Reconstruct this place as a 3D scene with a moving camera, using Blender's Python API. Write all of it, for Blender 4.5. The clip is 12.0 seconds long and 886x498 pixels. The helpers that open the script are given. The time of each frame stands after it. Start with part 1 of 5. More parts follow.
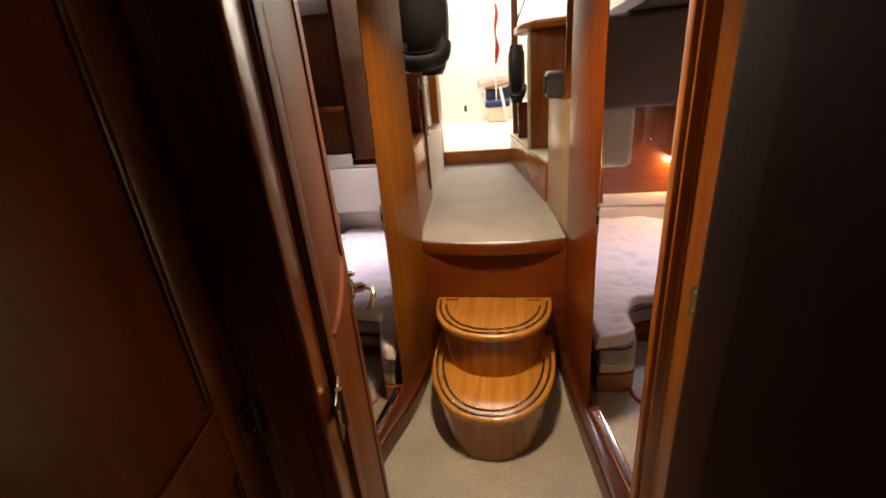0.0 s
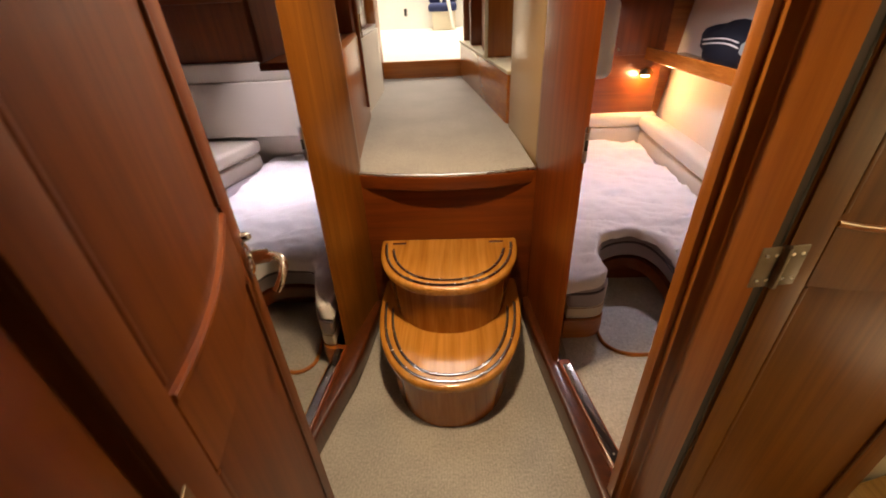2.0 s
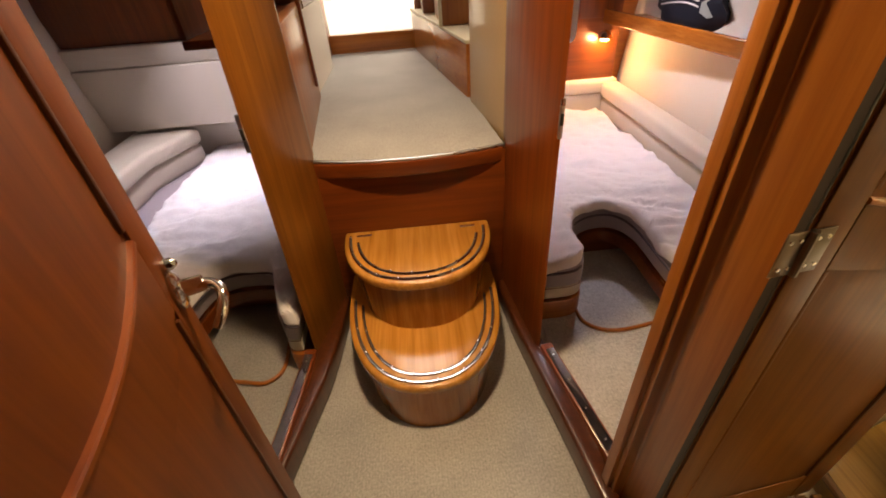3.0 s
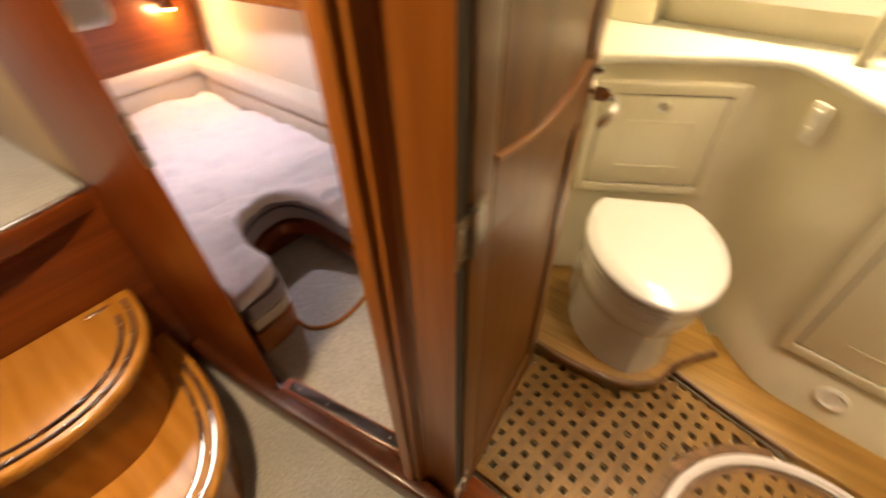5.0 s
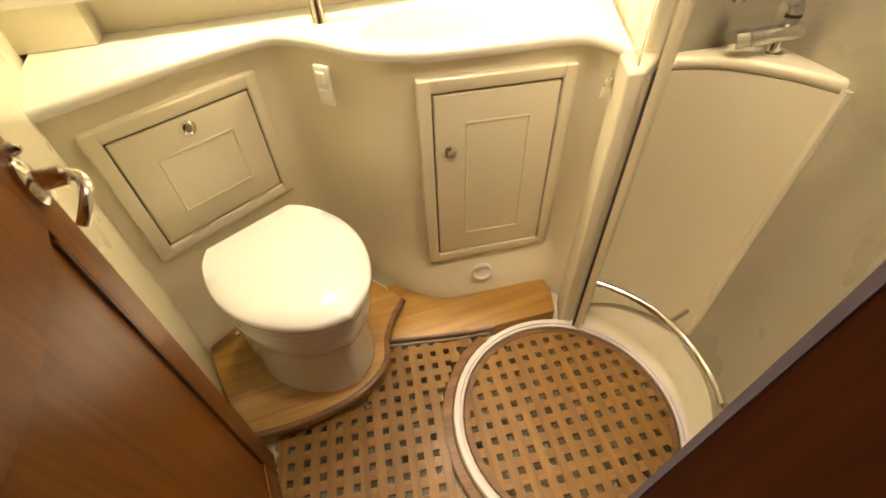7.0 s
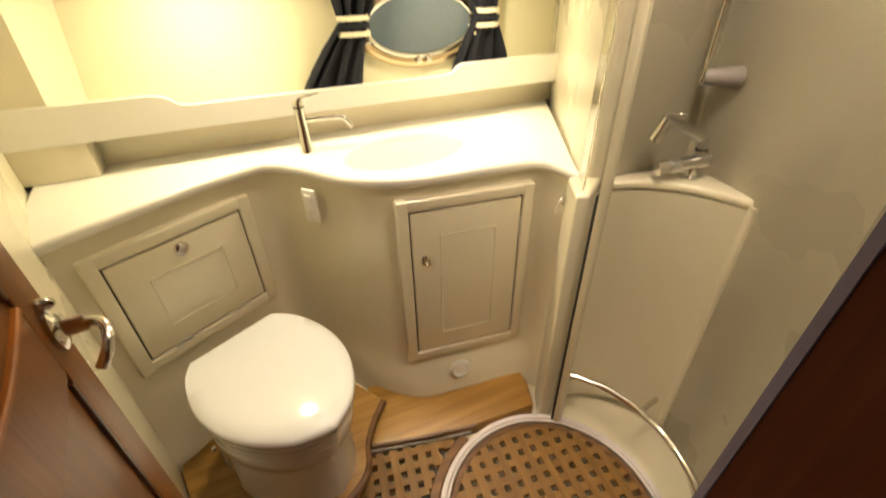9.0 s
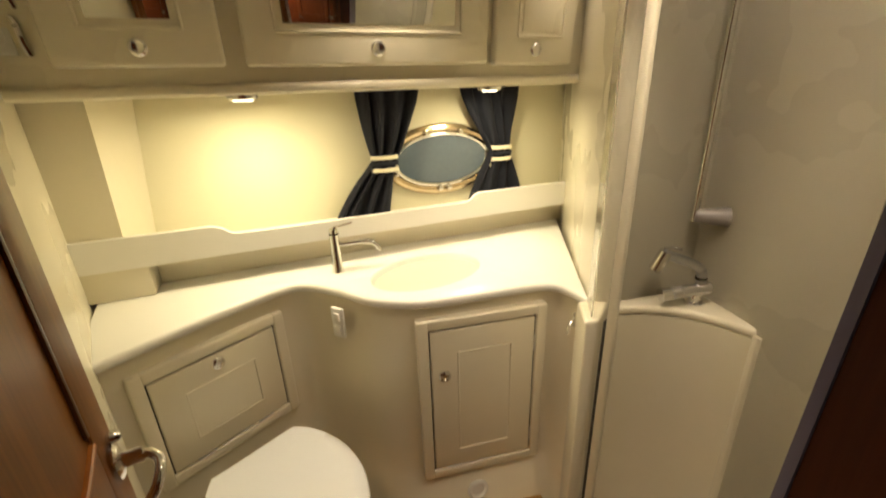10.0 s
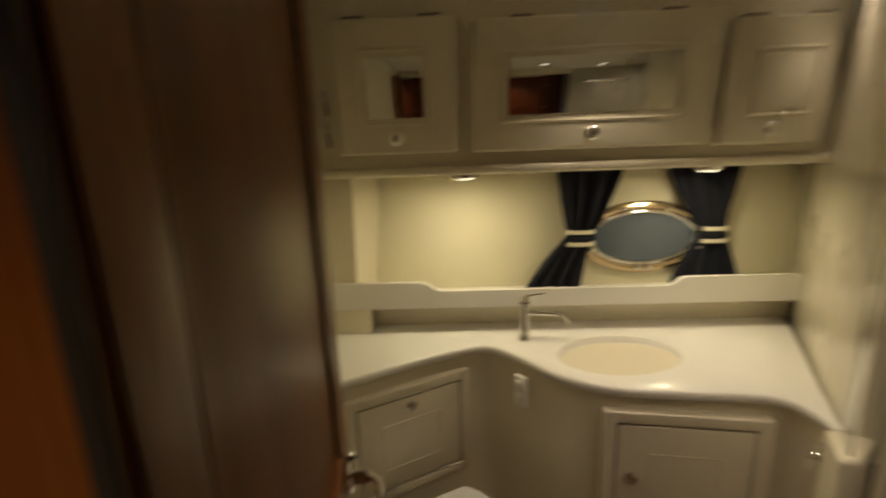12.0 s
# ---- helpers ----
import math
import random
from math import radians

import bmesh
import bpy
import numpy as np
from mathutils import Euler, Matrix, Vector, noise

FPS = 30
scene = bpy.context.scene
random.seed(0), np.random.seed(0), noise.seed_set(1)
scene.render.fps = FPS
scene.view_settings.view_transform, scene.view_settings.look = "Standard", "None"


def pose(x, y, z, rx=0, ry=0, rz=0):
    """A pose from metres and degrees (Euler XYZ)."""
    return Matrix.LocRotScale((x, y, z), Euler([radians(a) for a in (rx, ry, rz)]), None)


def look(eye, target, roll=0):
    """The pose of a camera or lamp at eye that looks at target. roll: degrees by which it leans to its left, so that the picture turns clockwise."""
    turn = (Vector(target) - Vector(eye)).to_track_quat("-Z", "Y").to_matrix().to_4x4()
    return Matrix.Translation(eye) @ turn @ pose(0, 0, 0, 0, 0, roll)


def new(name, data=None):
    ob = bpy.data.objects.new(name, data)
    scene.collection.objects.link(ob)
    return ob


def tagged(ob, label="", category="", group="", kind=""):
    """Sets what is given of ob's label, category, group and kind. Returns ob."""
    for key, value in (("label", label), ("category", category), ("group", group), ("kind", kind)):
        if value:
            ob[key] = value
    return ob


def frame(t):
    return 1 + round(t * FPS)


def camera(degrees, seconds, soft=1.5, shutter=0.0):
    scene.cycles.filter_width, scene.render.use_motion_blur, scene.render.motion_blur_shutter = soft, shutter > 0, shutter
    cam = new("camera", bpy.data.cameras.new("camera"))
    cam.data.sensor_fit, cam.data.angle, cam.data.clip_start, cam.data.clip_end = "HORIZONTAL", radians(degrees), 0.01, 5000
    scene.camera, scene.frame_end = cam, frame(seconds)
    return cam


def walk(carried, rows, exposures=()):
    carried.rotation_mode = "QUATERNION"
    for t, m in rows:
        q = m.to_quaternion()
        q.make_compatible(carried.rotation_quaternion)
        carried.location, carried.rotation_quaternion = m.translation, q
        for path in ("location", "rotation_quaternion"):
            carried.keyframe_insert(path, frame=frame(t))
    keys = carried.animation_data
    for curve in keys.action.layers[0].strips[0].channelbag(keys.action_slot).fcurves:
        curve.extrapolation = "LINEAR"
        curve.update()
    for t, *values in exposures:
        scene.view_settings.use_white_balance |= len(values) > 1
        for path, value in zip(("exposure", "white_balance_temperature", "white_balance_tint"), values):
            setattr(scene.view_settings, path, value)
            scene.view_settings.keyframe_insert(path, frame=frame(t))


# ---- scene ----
# Camera and walk
cam = camera(93.0, 12.0, soft=1.8, shutter=0.5)
PATH = [
    (0, (0.121, 0.171, 1.435), (-0.228, 1.99, 0.68), -5.1),
    (0.5, (0.092, 0.232, 1.409), (-0.223, 2.021, 0.572), -6.5),
    (1, (0.074, 0.35, 1.381), (-0.123, 2.123, 0.478), -6.1),
    (1.5, (0.072, 0.425, 1.359), (-0.097, 2.163, 0.385), -3.7),
    (2, (0.056, 0.5, 1.332), (-0.036, 2.179, 0.25), -3.1),
    (2.5, (0.031, 0.581, 1.322), (0.065, 2.254, 0.226), -3.6),
    (2.7, (0.035, 0.595, 1.313), (0.083, 2.237, 0.172), -4.1),
    (4.5, (0.107, 0.765, 1.303), (0.768, 2.177, 0.051), -0.9),
    (5, (0.2, 0.797, 1.276), (1.351, 1.715, -0.077), -1.5),
    (5.5, (0.266, 0.781, 1.257), (1.612, 1.203, -0.161), -2.6),
    (6, (0.36, 0.737, 1.24), (1.722, 0.689, -0.224), -3.5),
    (6.5, (0.416, 0.736, 1.232), (1.747, 0.403, -0.223), -2.0),
    (8.5, (0.427, 0.762, 1.278), (1.816, 0.112, -0.006), -0.8),
    (9, (0.401, 0.759, 1.332), (1.926, 0.092, 0.224), -1.3),
    (9.5, (0.374, 0.766, 1.393), (2.018, 0.094, 0.474), -1.0),
    (10, (0.36, 0.77, 1.446), (2.1, 0.101, 0.72), -1.9),
    (10.5, (0.354, 0.762, 1.494), (2.155, 0.07, 0.965), -2.0),
    (11, (0.35, 0.758, 1.529), (2.185, 0.071, 1.127), -2.5),
    (11.5, (0.342, 0.778, 1.523), (2.221, 0.203, 1.152), -2.9),
    (12, (0.341, 0.851, 1.484), (2.296, 0.925, 1.069), -2.0),
]
EXPOSURES = [(0, 0.05, 7300, 16), (2.7, 0.1, 7300, 16), (4.5, 0.3, 7300, 14), (6.5, 0.45, 7000, 10), (8.5, 0.08, 6600, 10), (9.5, -0.15, 6300, 10), (10.5, -0.75, 6300, 12), (11.3, -1.1, 6300, 13), (12, -1.7, 6300, 13)]
walk(cam, [(t, look(eye, target, roll)) for t, eye, target, roll in PATH], EXPOSURES)

# World, lamps
world = bpy.data.worlds.new("sky")
scene.world = world
world.use_nodes = True
wn = world.node_tree
sky = wn.nodes.new("ShaderNodeTexSky")
sky.sky_type, sky.sun_disc = "NISHITA", False
sky.sun_elevation, sky.sun_rotation = radians(40), radians(160)
wn.nodes["Background"].inputs["Strength"].default_value = 0.15
wn.links.new(sky.outputs["Color"], wn.nodes["Background"].inputs["Color"])

# watts of each lamp
W_FOYER, W_BATH, W_SPOT, W_CABIN, W_READ, W_SALOON = 11.0, 3.6, 4.6, 5.6, 6.5, 90.0


def lamp(name, kind, at, watts, colour, size=0.05, target=None, spread=120):
    data = bpy.data.lights.new(name, kind)
    data.energy, data.color = watts, colour
    if kind == "AREA":
        data.shape, data.size = "DISK", size
        data.spread = radians(spread)
    elif kind == "SPOT":
        data.spot_size, data.spot_blend, data.shadow_soft_size = radians(spread), 0.6, size
    else:
        data.shadow_soft_size = size
    ob = new(name, data)
    ob.matrix_world = look(at, target or (at[0], at[1] + 0.001, at[2] - 1))
    return ob


WARM, SOFT, TUNGSTEN, COOL, DAY = (1.0, 0.76, 0.47), (1.0, 0.81, 0.58), (1.0, 0.62, 0.28), (0.86, 0.84, 1.0), (1.0, 0.96, 0.9)
lamp("foyer_light", "AREA", (0.0, 1.45, 1.915), W_FOYER, WARM, 0.13, spread=120)
# added fill with no known source, to lift the port doors
lamp("foyer_light", "AREA", (0.10, -0.55, 1.915), W_FOYER * 0.12, WARM, 0.06, spread=120)
lamp("bath_light", "AREA", (1.40, 0.45, 1.90), W_BATH * 0.55, SOFT, 0.07, spread=85)
lamp("bath_light", "AREA", (1.44, -0.10, 1.90), W_BATH * 0.15, SOFT, 0.07, spread=75)
# added lamp under an unseen ceiling, for the door and grating
lamp("bath_light", "AREA", (0.84, 0.62, 1.90), W_BATH * 0.34, SOFT, 0.07, spread=70)
# broad added fill, aimed at the shower walls to brighten them
lamp("shower_light", "AREA", (0.76, 0.16, 1.90), W_BATH * 1.02, SOFT, 0.26, target=(0.93, -0.10, 0.9), spread=108)
lamp("shelf_light", "AREA", (1.66, 0.826, 1.420), W_SPOT, (1.0, 0.85, 0.5), 0.05, spread=175)
lamp("shelf_light", "AREA", (1.66, 0.10, 1.420), W_SPOT * 0.8, (1.0, 0.85, 0.5), 0.05, spread=175)
lamp("cabin_light", "AREA", (1.00, 2.76, 1.232), W_CABIN * 1.05, COOL, 0.07, spread=165)
lamp("cabin_light", "AREA", (-1.05, 2.80, 1.88), W_CABIN * 0.7, COOL, 0.08, spread=56)
lamp("reading_light", "POINT", (1.268, 3.425, 0.725), W_READ, TUNGSTEN, 0.02)
lamp("saloon_daylight", "AREA", (-0.1, 6.2, 2.85), W_SALOON * 1.8, DAY, 2.2, spread=170)
lamp("saloon_daylight", "AREA", (-0.1, 3.2, 2.85), W_SALOON * 0.15, DAY, 1.0, spread=170)

# Materials


def mat(name):
    m = bpy.data.materials.new(name)
    m.use_nodes = True
    return m, m.node_tree, m.node_tree.nodes["Principled BSDF"]


def node(tree, kind, **values):
    n = tree.nodes.new(kind)
    for key, value in values.items():
        n.inputs[key].default_value = value
    return n


def ramp(tree, source, stops):
    r = tree.nodes.new("ShaderNodeValToRGB")
    while len(r.color_ramp.elements) < len(stops):
        r.color_ramp.elements.new(0.5)
    for e, (p, c) in zip(r.color_ramp.elements, stops):
        e.position, e.color = p, (*c, 1)
    tree.links.new(source, r.inputs["Fac"])
    return r


def coords(tree, scale, shift=True):
    tc = tree.nodes.new("ShaderNodeTexCoord")
    mp = node(tree, "ShaderNodeMapping", Scale=scale)
    tree.links.new(tc.outputs["Object"], mp.inputs["Vector"])
    if shift:
        info = tree.nodes.new("ShaderNodeObjectInfo")
        sh = node(tree, "ShaderNodeVectorMath")
        sh.operation = "SCALE"
        sh.inputs["Scale"].default_value = 7.0
        comb = tree.nodes.new("ShaderNodeCombineXYZ")
        for k in "XYZ":
            tree.links.new(info.outputs["Random"], comb.inputs[k])
        tree.links.new(comb.outputs[0], sh.inputs[0])
        tree.links.new(sh.outputs[0], mp.inputs["Location"])
    return mp


def bump(tree, bsdf, source, strength, distance=0.001):
    b = node(tree, "ShaderNodeBump", Strength=strength, Distance=distance)
    tree.links.new(source, b.inputs["Height"])
    tree.links.new(b.outputs[0], bsdf.inputs["Normal"])


def wood(name, axis, dark, mid, light, rough=0.34, coat=0.3, fine=1.0, gloss=0.18, shine=0.5):
    m, tree, bsdf = mat(name)
    s = [38.0 * fine] * 3
    s["xyz".index(axis)] = 1.6 * fine
    mp = coords(tree, s)
    big = node(tree, "ShaderNodeTexNoise", Scale=1.0, Detail=5.0, Roughness=0.6, Distortion=0.4)
    tree.links.new(mp.outputs[0], big.inputs["Vector"])
    s2 = [150.0 * fine] * 3
    s2["xyz".index(axis)] = 5.0 * fine
    mp2 = coords(tree, s2)
    pores = node(tree, "ShaderNodeTexNoise", Scale=1.0, Detail=2.0, Roughness=0.5)
    tree.links.new(mp2.outputs[0], pores.inputs["Vector"])
    mp3 = coords(tree, (2.2, 2.2, 2.2))
    cloud = node(tree, "ShaderNodeTexNoise", Scale=1.0, Detail=2.0)
    tree.links.new(mp3.outputs[0], cloud.inputs["Vector"])
    base = ramp(tree, big.outputs["Fac"], [(0.3, dark), (0.5, mid), (0.72, light)])
    pr = ramp(tree, pores.outputs["Fac"], [(0.35, (0.84, 0.82, 0.80)), (0.55, (1, 1, 1))])
    cr = ramp(tree, cloud.outputs["Fac"], [(0.3, (0.82, 0.8, 0.78)), (0.7, (1.12, 1.1, 1.08))])
    mix = tree.nodes.new("ShaderNodeMixRGB")
    mix.blend_type = "MULTIPLY"
    mix.inputs[0].default_value = 0.7
    tree.links.new(base.outputs[0], mix.inputs[1])
    tree.links.new(pr.outputs[0], mix.inputs[2])
    mix2 = tree.nodes.new("ShaderNodeMixRGB")
    mix2.blend_type = "MULTIPLY"
    mix2.inputs[0].default_value = 1.0
    tree.links.new(mix.outputs[0], mix2.inputs[1])
    tree.links.new(cr.outputs[0], mix2.inputs[2])
    tree.links.new(mix2.outputs[0], bsdf.inputs["Base Color"])
    bsdf.inputs["Roughness"].default_value = rough
    bsdf.inputs["Specular IOR Level"].default_value = shine
    bsdf.inputs["Coat Weight"].default_value = coat
    bsdf.inputs["Coat Roughness"].default_value = gloss
    bump(tree, bsdf, pores.outputs["Fac"], 0.12, 0.0006)
    return m


def plain(name, colour, rough=0.5, metal=0.0, coat=0.0, grain=60.0, vary=0.06, relief=0.08, depth=0.0006, sheen=0.0):
    m, tree, bsdf = mat(name)
    mp = coords(tree, (1, 1, 1))
    big = node(tree, "ShaderNodeTexNoise", Scale=3.0, Detail=3.0)
    small = node(tree, "ShaderNodeTexNoise", Scale=grain, Detail=4.0)
    tree.links.new(mp.outputs[0], big.inputs["Vector"])
    tree.links.new(mp.outputs[0], small.inputs["Vector"])
    add = node(tree, "ShaderNodeMath")
    add.operation = "ADD"
    half = node(tree, "ShaderNodeMath")
    half.operation = "MULTIPLY"
    half.inputs[1].default_value = 0.5
    tree.links.new(big.outputs["Fac"], add.inputs[0])
    tree.links.new(small.outputs["Fac"], add.inputs[1])
    tree.links.new(add.outputs[0], half.inputs[0])
    lo = tuple(c * (1 - vary) for c in colour)
    hi = tuple(min(1, c * (1 + vary)) for c in colour)
    r = ramp(tree, half.outputs[0], [(0.2, lo), (0.8, hi)])
    tree.links.new(r.outputs[0], bsdf.inputs["Base Color"])
    rr = node(tree, "ShaderNodeMapRange")
    rr.inputs["To Min"].default_value = max(0.02, rough * 0.85)
    rr.inputs["To Max"].default_value = min(1, rough * 1.15)
    tree.links.new(big.outputs["Fac"], rr.inputs["Value"])
    tree.links.new(rr.outputs[0], bsdf.inputs["Roughness"])
    bsdf.inputs["Metallic"].default_value = metal
    bsdf.inputs["Coat Weight"].default_value = coat
    bsdf.inputs["Coat Roughness"].default_value = 0.08
    bsdf.inputs["Sheen Weight"].default_value = sheen
    if relief:
        bump(tree, bsdf, small.outputs["Fac"], relief, depth)
    return m


def carpet(name, colour, rib):
    """Looped carpet with fine ribs along y."""
    m, tree, bsdf = mat(name)
    mp = coords(tree, (1, 1, 1), shift=False)
    wave = node(tree, "ShaderNodeTexWave", Scale=rib, Distortion=1.2, Detail=2.0)
    wave.inputs["Detail Scale"].default_value = 3.0
    tree.links.new(mp.outputs[0], wave.inputs["Vector"])
    tuft = node(tree, "ShaderNodeTexNoise", Scale=125.0, Detail=4.0, Roughness=0.75)
    tree.links.new(mp.outputs[0], tuft.inputs["Vector"])
    big = node(tree, "ShaderNodeTexNoise", Scale=5.0, Detail=3.0)
    tree.links.new(mp.outputs[0], big.inputs["Vector"])
    add = node(tree, "ShaderNodeMath")
    add.operation = "MULTIPLY_ADD"
    add.inputs[1].default_value = 0.05
    tree.links.new(wave.outputs["Fac"], add.inputs[0])
    tree.links.new(tuft.outputs["Fac"], add.inputs[2])
    add2 = node(tree, "ShaderNodeMath")
    add2.operation = "MULTIPLY_ADD"
    add2.inputs[1].default_value = 0.35
    tree.links.new(big.outputs["Fac"], add2.inputs[0])
    tree.links.new(add.outputs[0], add2.inputs[2])
    r = ramp(tree, add2.outputs[0], [(0.50, tuple(c * 0.66 for c in colour)), (0.90, tuple(c * 1.28 for c in colour))])
    tree.links.new(r.outputs[0], bsdf.inputs["Base Color"])
    bsdf.inputs["Roughness"].default_value = 0.95
    bsdf.inputs["Sheen Weight"].default_value = 0.3
    bump(tree, bsdf, add.outputs[0], 0.6, 0.003)
    return m


RED = ((0.135, 0.027, 0.004), (0.185, 0.040, 0.006), (0.235, 0.058, 0.0095))
# same mahogany taken near black: the forward end's shade is in its colour
SHADEWOOD = wood("mahogany with painted shade", "z", (0.036, 0.009, 0.002), (0.050, 0.012, 0.0025), (0.07, 0.018, 0.004), rough=0.7, coat=0.0, shine=0.12)
POSTWOOD = wood("golden mahogany upright", "z", (0.25, 0.082, 0.010), (0.32, 0.112, 0.015), (0.39, 0.148, 0.023))
TREAD_Y = wood("golden tread", "y", (0.42, 0.175, 0.027), (0.52, 0.235, 0.043), (0.61, 0.29, 0.065), rough=0.22, coat=0.6, gloss=0.1)
RISER_Z = wood("glossy curved mahogany", "z", (0.27, 0.085, 0.012), (0.34, 0.12, 0.019), (0.42, 0.165, 0.031), rough=0.24, coat=0.7, gloss=0.12)
MAHOG_Z = wood("varnished mahogany upright", "z", *RED)
POLISH = ((0.135, 0.041, 0.004), (0.185, 0.060, 0.0065), (0.235, 0.083, 0.010))
DOOR_Z = wood("polished mahogany door", "z", *POLISH, rough=0.38, coat=0.12, gloss=0.22, shine=0.5)
DOOR_X = wood("polished mahogany door rail", "x", *POLISH, rough=0.38, coat=0.12, gloss=0.22, shine=0.5)
SATIN = ((0.112, 0.026, 0.0033), (0.150, 0.037, 0.0047), (0.19, 0.051, 0.0073))
BROWNPOST = wood("golden brown mahogany post", "z", (0.15, 0.050, 0.007), (0.20, 0.070, 0.010), (0.25, 0.095, 0.015), rough=0.3, coat=0.4)
MATT_Z = wood("satin mahogany upright", "z", *SATIN, rough=0.5, coat=0.05, gloss=0.3, shine=0.3)
MATT_X = wood("satin mahogany across", "x", *SATIN, rough=0.5, coat=0.05, gloss=0.3, shine=0.3)
MAHOG_X = wood("varnished mahogany across", "x", *RED)
MAHOG_Y = wood("varnished mahogany along", "y", *RED)
HONEY = ((0.31, 0.090, 0.012), (0.39, 0.127, 0.019), (0.48, 0.176, 0.031))
HONEY_Z = wood("honey mahogany upright", "z", *HONEY)
HONEY_Y = wood("honey mahogany along", "y", *HONEY, rough=0.25)
HONEY_X = wood("honey mahogany across", "x", *HONEY)
TEAK = ((0.150, 0.074, 0.014), (0.210, 0.108, 0.021), (0.265, 0.142, 0.033))
TEAK_X = wood("teak across", "x", *TEAK, rough=0.5, coat=0.1)
TEAK_Y = wood("teak along", "y", *TEAK, rough=0.5, coat=0.1)
PLINTHWOOD = wood("golden teak board", "y", (0.26, 0.135, 0.026), (0.34, 0.185, 0.04), (0.42, 0.24, 0.06), rough=0.4, coat=0.2)
DARKWOOD = wood("dark rubbed teak", "y", (0.10, 0.05, 0.02), (0.16, 0.08, 0.03), (0.24, 0.12, 0.05), rough=0.5, coat=0.1)
DARKRED = wood("dark mahogany moulding", "z", (0.05, 0.012, 0.003), (0.07, 0.017, 0.004), (0.10, 0.026, 0.006))
CARPET = carpet("ribbed beige carpet", (0.34, 0.325, 0.30), 34.0)
CARPET_CABIN = carpet("grey cabin carpet", (0.50, 0.485, 0.46), 30.0)
GEL = plain("cream gelcoat", (0.76, 0.70, 0.545), rough=0.3, coat=0.35, grain=25, vary=0.02, relief=0.0)
GEL_WALL = plain("white gelcoat wall", (0.78, 0.725, 0.57), rough=0.28, coat=0.4, grain=18, vary=0.02, relief=0.0)
SOLID = plain("white solid surface", (0.84, 0.82, 0.77), rough=0.32, coat=0.2, grain=200, vary=0.015, relief=0.0)
PORCELAIN = plain("white porcelain", (0.74, 0.74, 0.75), rough=0.12, coat=0.6, grain=20, vary=0.01, relief=0.0)
LINING = plain("cream hull lining", (0.80, 0.75, 0.56), rough=0.7, grain=300, vary=0.03, relief=0.2, depth=0.0005)
CEIL = plain("white headlining", (0.80, 0.77, 0.68), rough=0.6, grain=240, vary=0.02, relief=0.15)
VINYL = plain("beige vinyl lining", (0.76, 0.69, 0.59), rough=0.6, grain=320, vary=0.03, relief=0.25)
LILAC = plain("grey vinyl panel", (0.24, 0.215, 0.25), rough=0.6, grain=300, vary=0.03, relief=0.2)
CUSHION = plain("beige upholstery", (0.66, 0.58, 0.47), rough=0.85, grain=260, vary=0.05, relief=0.3, sheen=0.3)
DUVET = plain("white cotton", (0.80, 0.76, 0.78), rough=0.9, grain=90, vary=0.03, relief=0.5, depth=0.003, sheen=0.2)
MAUVE = plain("mauve ticking", (0.34, 0.29, 0.32), rough=0.85, grain=260, vary=0.05, relief=0.3, sheen=0.2)
PIPING = plain("dark piping", (0.10, 0.08, 0.10), rough=0.8)
CHROME = plain("polished chrome", (0.78, 0.77, 0.75), rough=0.1, metal=1.0, vary=0.02, relief=0.0)
STEEL = plain("brushed steel", (0.62, 0.61, 0.60), rough=0.28, metal=1.0, vary=0.04, relief=0.03)
BRASS = plain("aged brass chrome", (0.62, 0.50, 0.34), rough=0.18, metal=1.0, vary=0.05, relief=0.0)
RUBBER = plain("black rubber", (0.03, 0.028, 0.026), rough=0.6)
LEATHER = plain("black leather", (0.022, 0.022, 0.024), rough=0.4, grain=220, vary=0.15, relief=0.35)
NAVY = plain("navy cloth", (0.006, 0.007, 0.016), rough=0.9, grain=300, vary=0.2, relief=0.3)
NAVY_SEAT = plain("navy seat cloth", (0.02, 0.03, 0.10), rough=0.8, grain=200, vary=0.15)
CREAM = plain("cream braid", (0.78, 0.72, 0.56), rough=0.8)
WHITEPLASTIC = plain("white plastic", (0.82, 0.80, 0.75), rough=0.35, vary=0.01, relief=0.0)
GREYSEAL = plain("grey white seal", (0.66, 0.61, 0.62), rough=0.45, vary=0.05)
HINGEMETAL = plain("worn steel hinge", (0.30, 0.25, 0.20), rough=0.3, metal=1.0, vary=0.2, relief=0.05)
SEAL = plain("dark grey seal", (0.035, 0.028, 0.018), rough=0.6)
LINED = plain("grey lilac edging", (0.15, 0.13, 0.17), rough=0.6)
DARKGAP = plain("dark gap shade and trim", (0.03, 0.025, 0.02), rough=0.7)
REDCLOTH = plain("red cloth", (0.5, 0.05, 0.04), rough=0.8)
MIRROR = plain("mirror glass", (0.86, 0.88, 0.86), rough=0.015, metal=1.0, vary=0.0, relief=0.0)
NIGHTGLASS = plain("dim porthole glass", (0.10, 0.13, 0.17), rough=0.08, coat=0.6, vary=0.1, relief=0.0)


def glowing(name, colour, strength):
    m, tree, bsdf = mat(name)
    bsdf.inputs["Base Color"].default_value = (*colour, 1)
    bsdf.inputs["Emission Color"].default_value = (*colour, 1)
    bsdf.inputs["Emission Strength"].default_value = strength
    return m


GLOW = glowing("lamp lens", (1.0, 0.9, 0.72), 6.0)
GLOW_SPOT = glowing("spot lens", (1.0, 0.88, 0.6), 8.0)
GLOW_READ = glowing("reading lamp bulb", (1.0, 0.50, 0.16), 40.0)


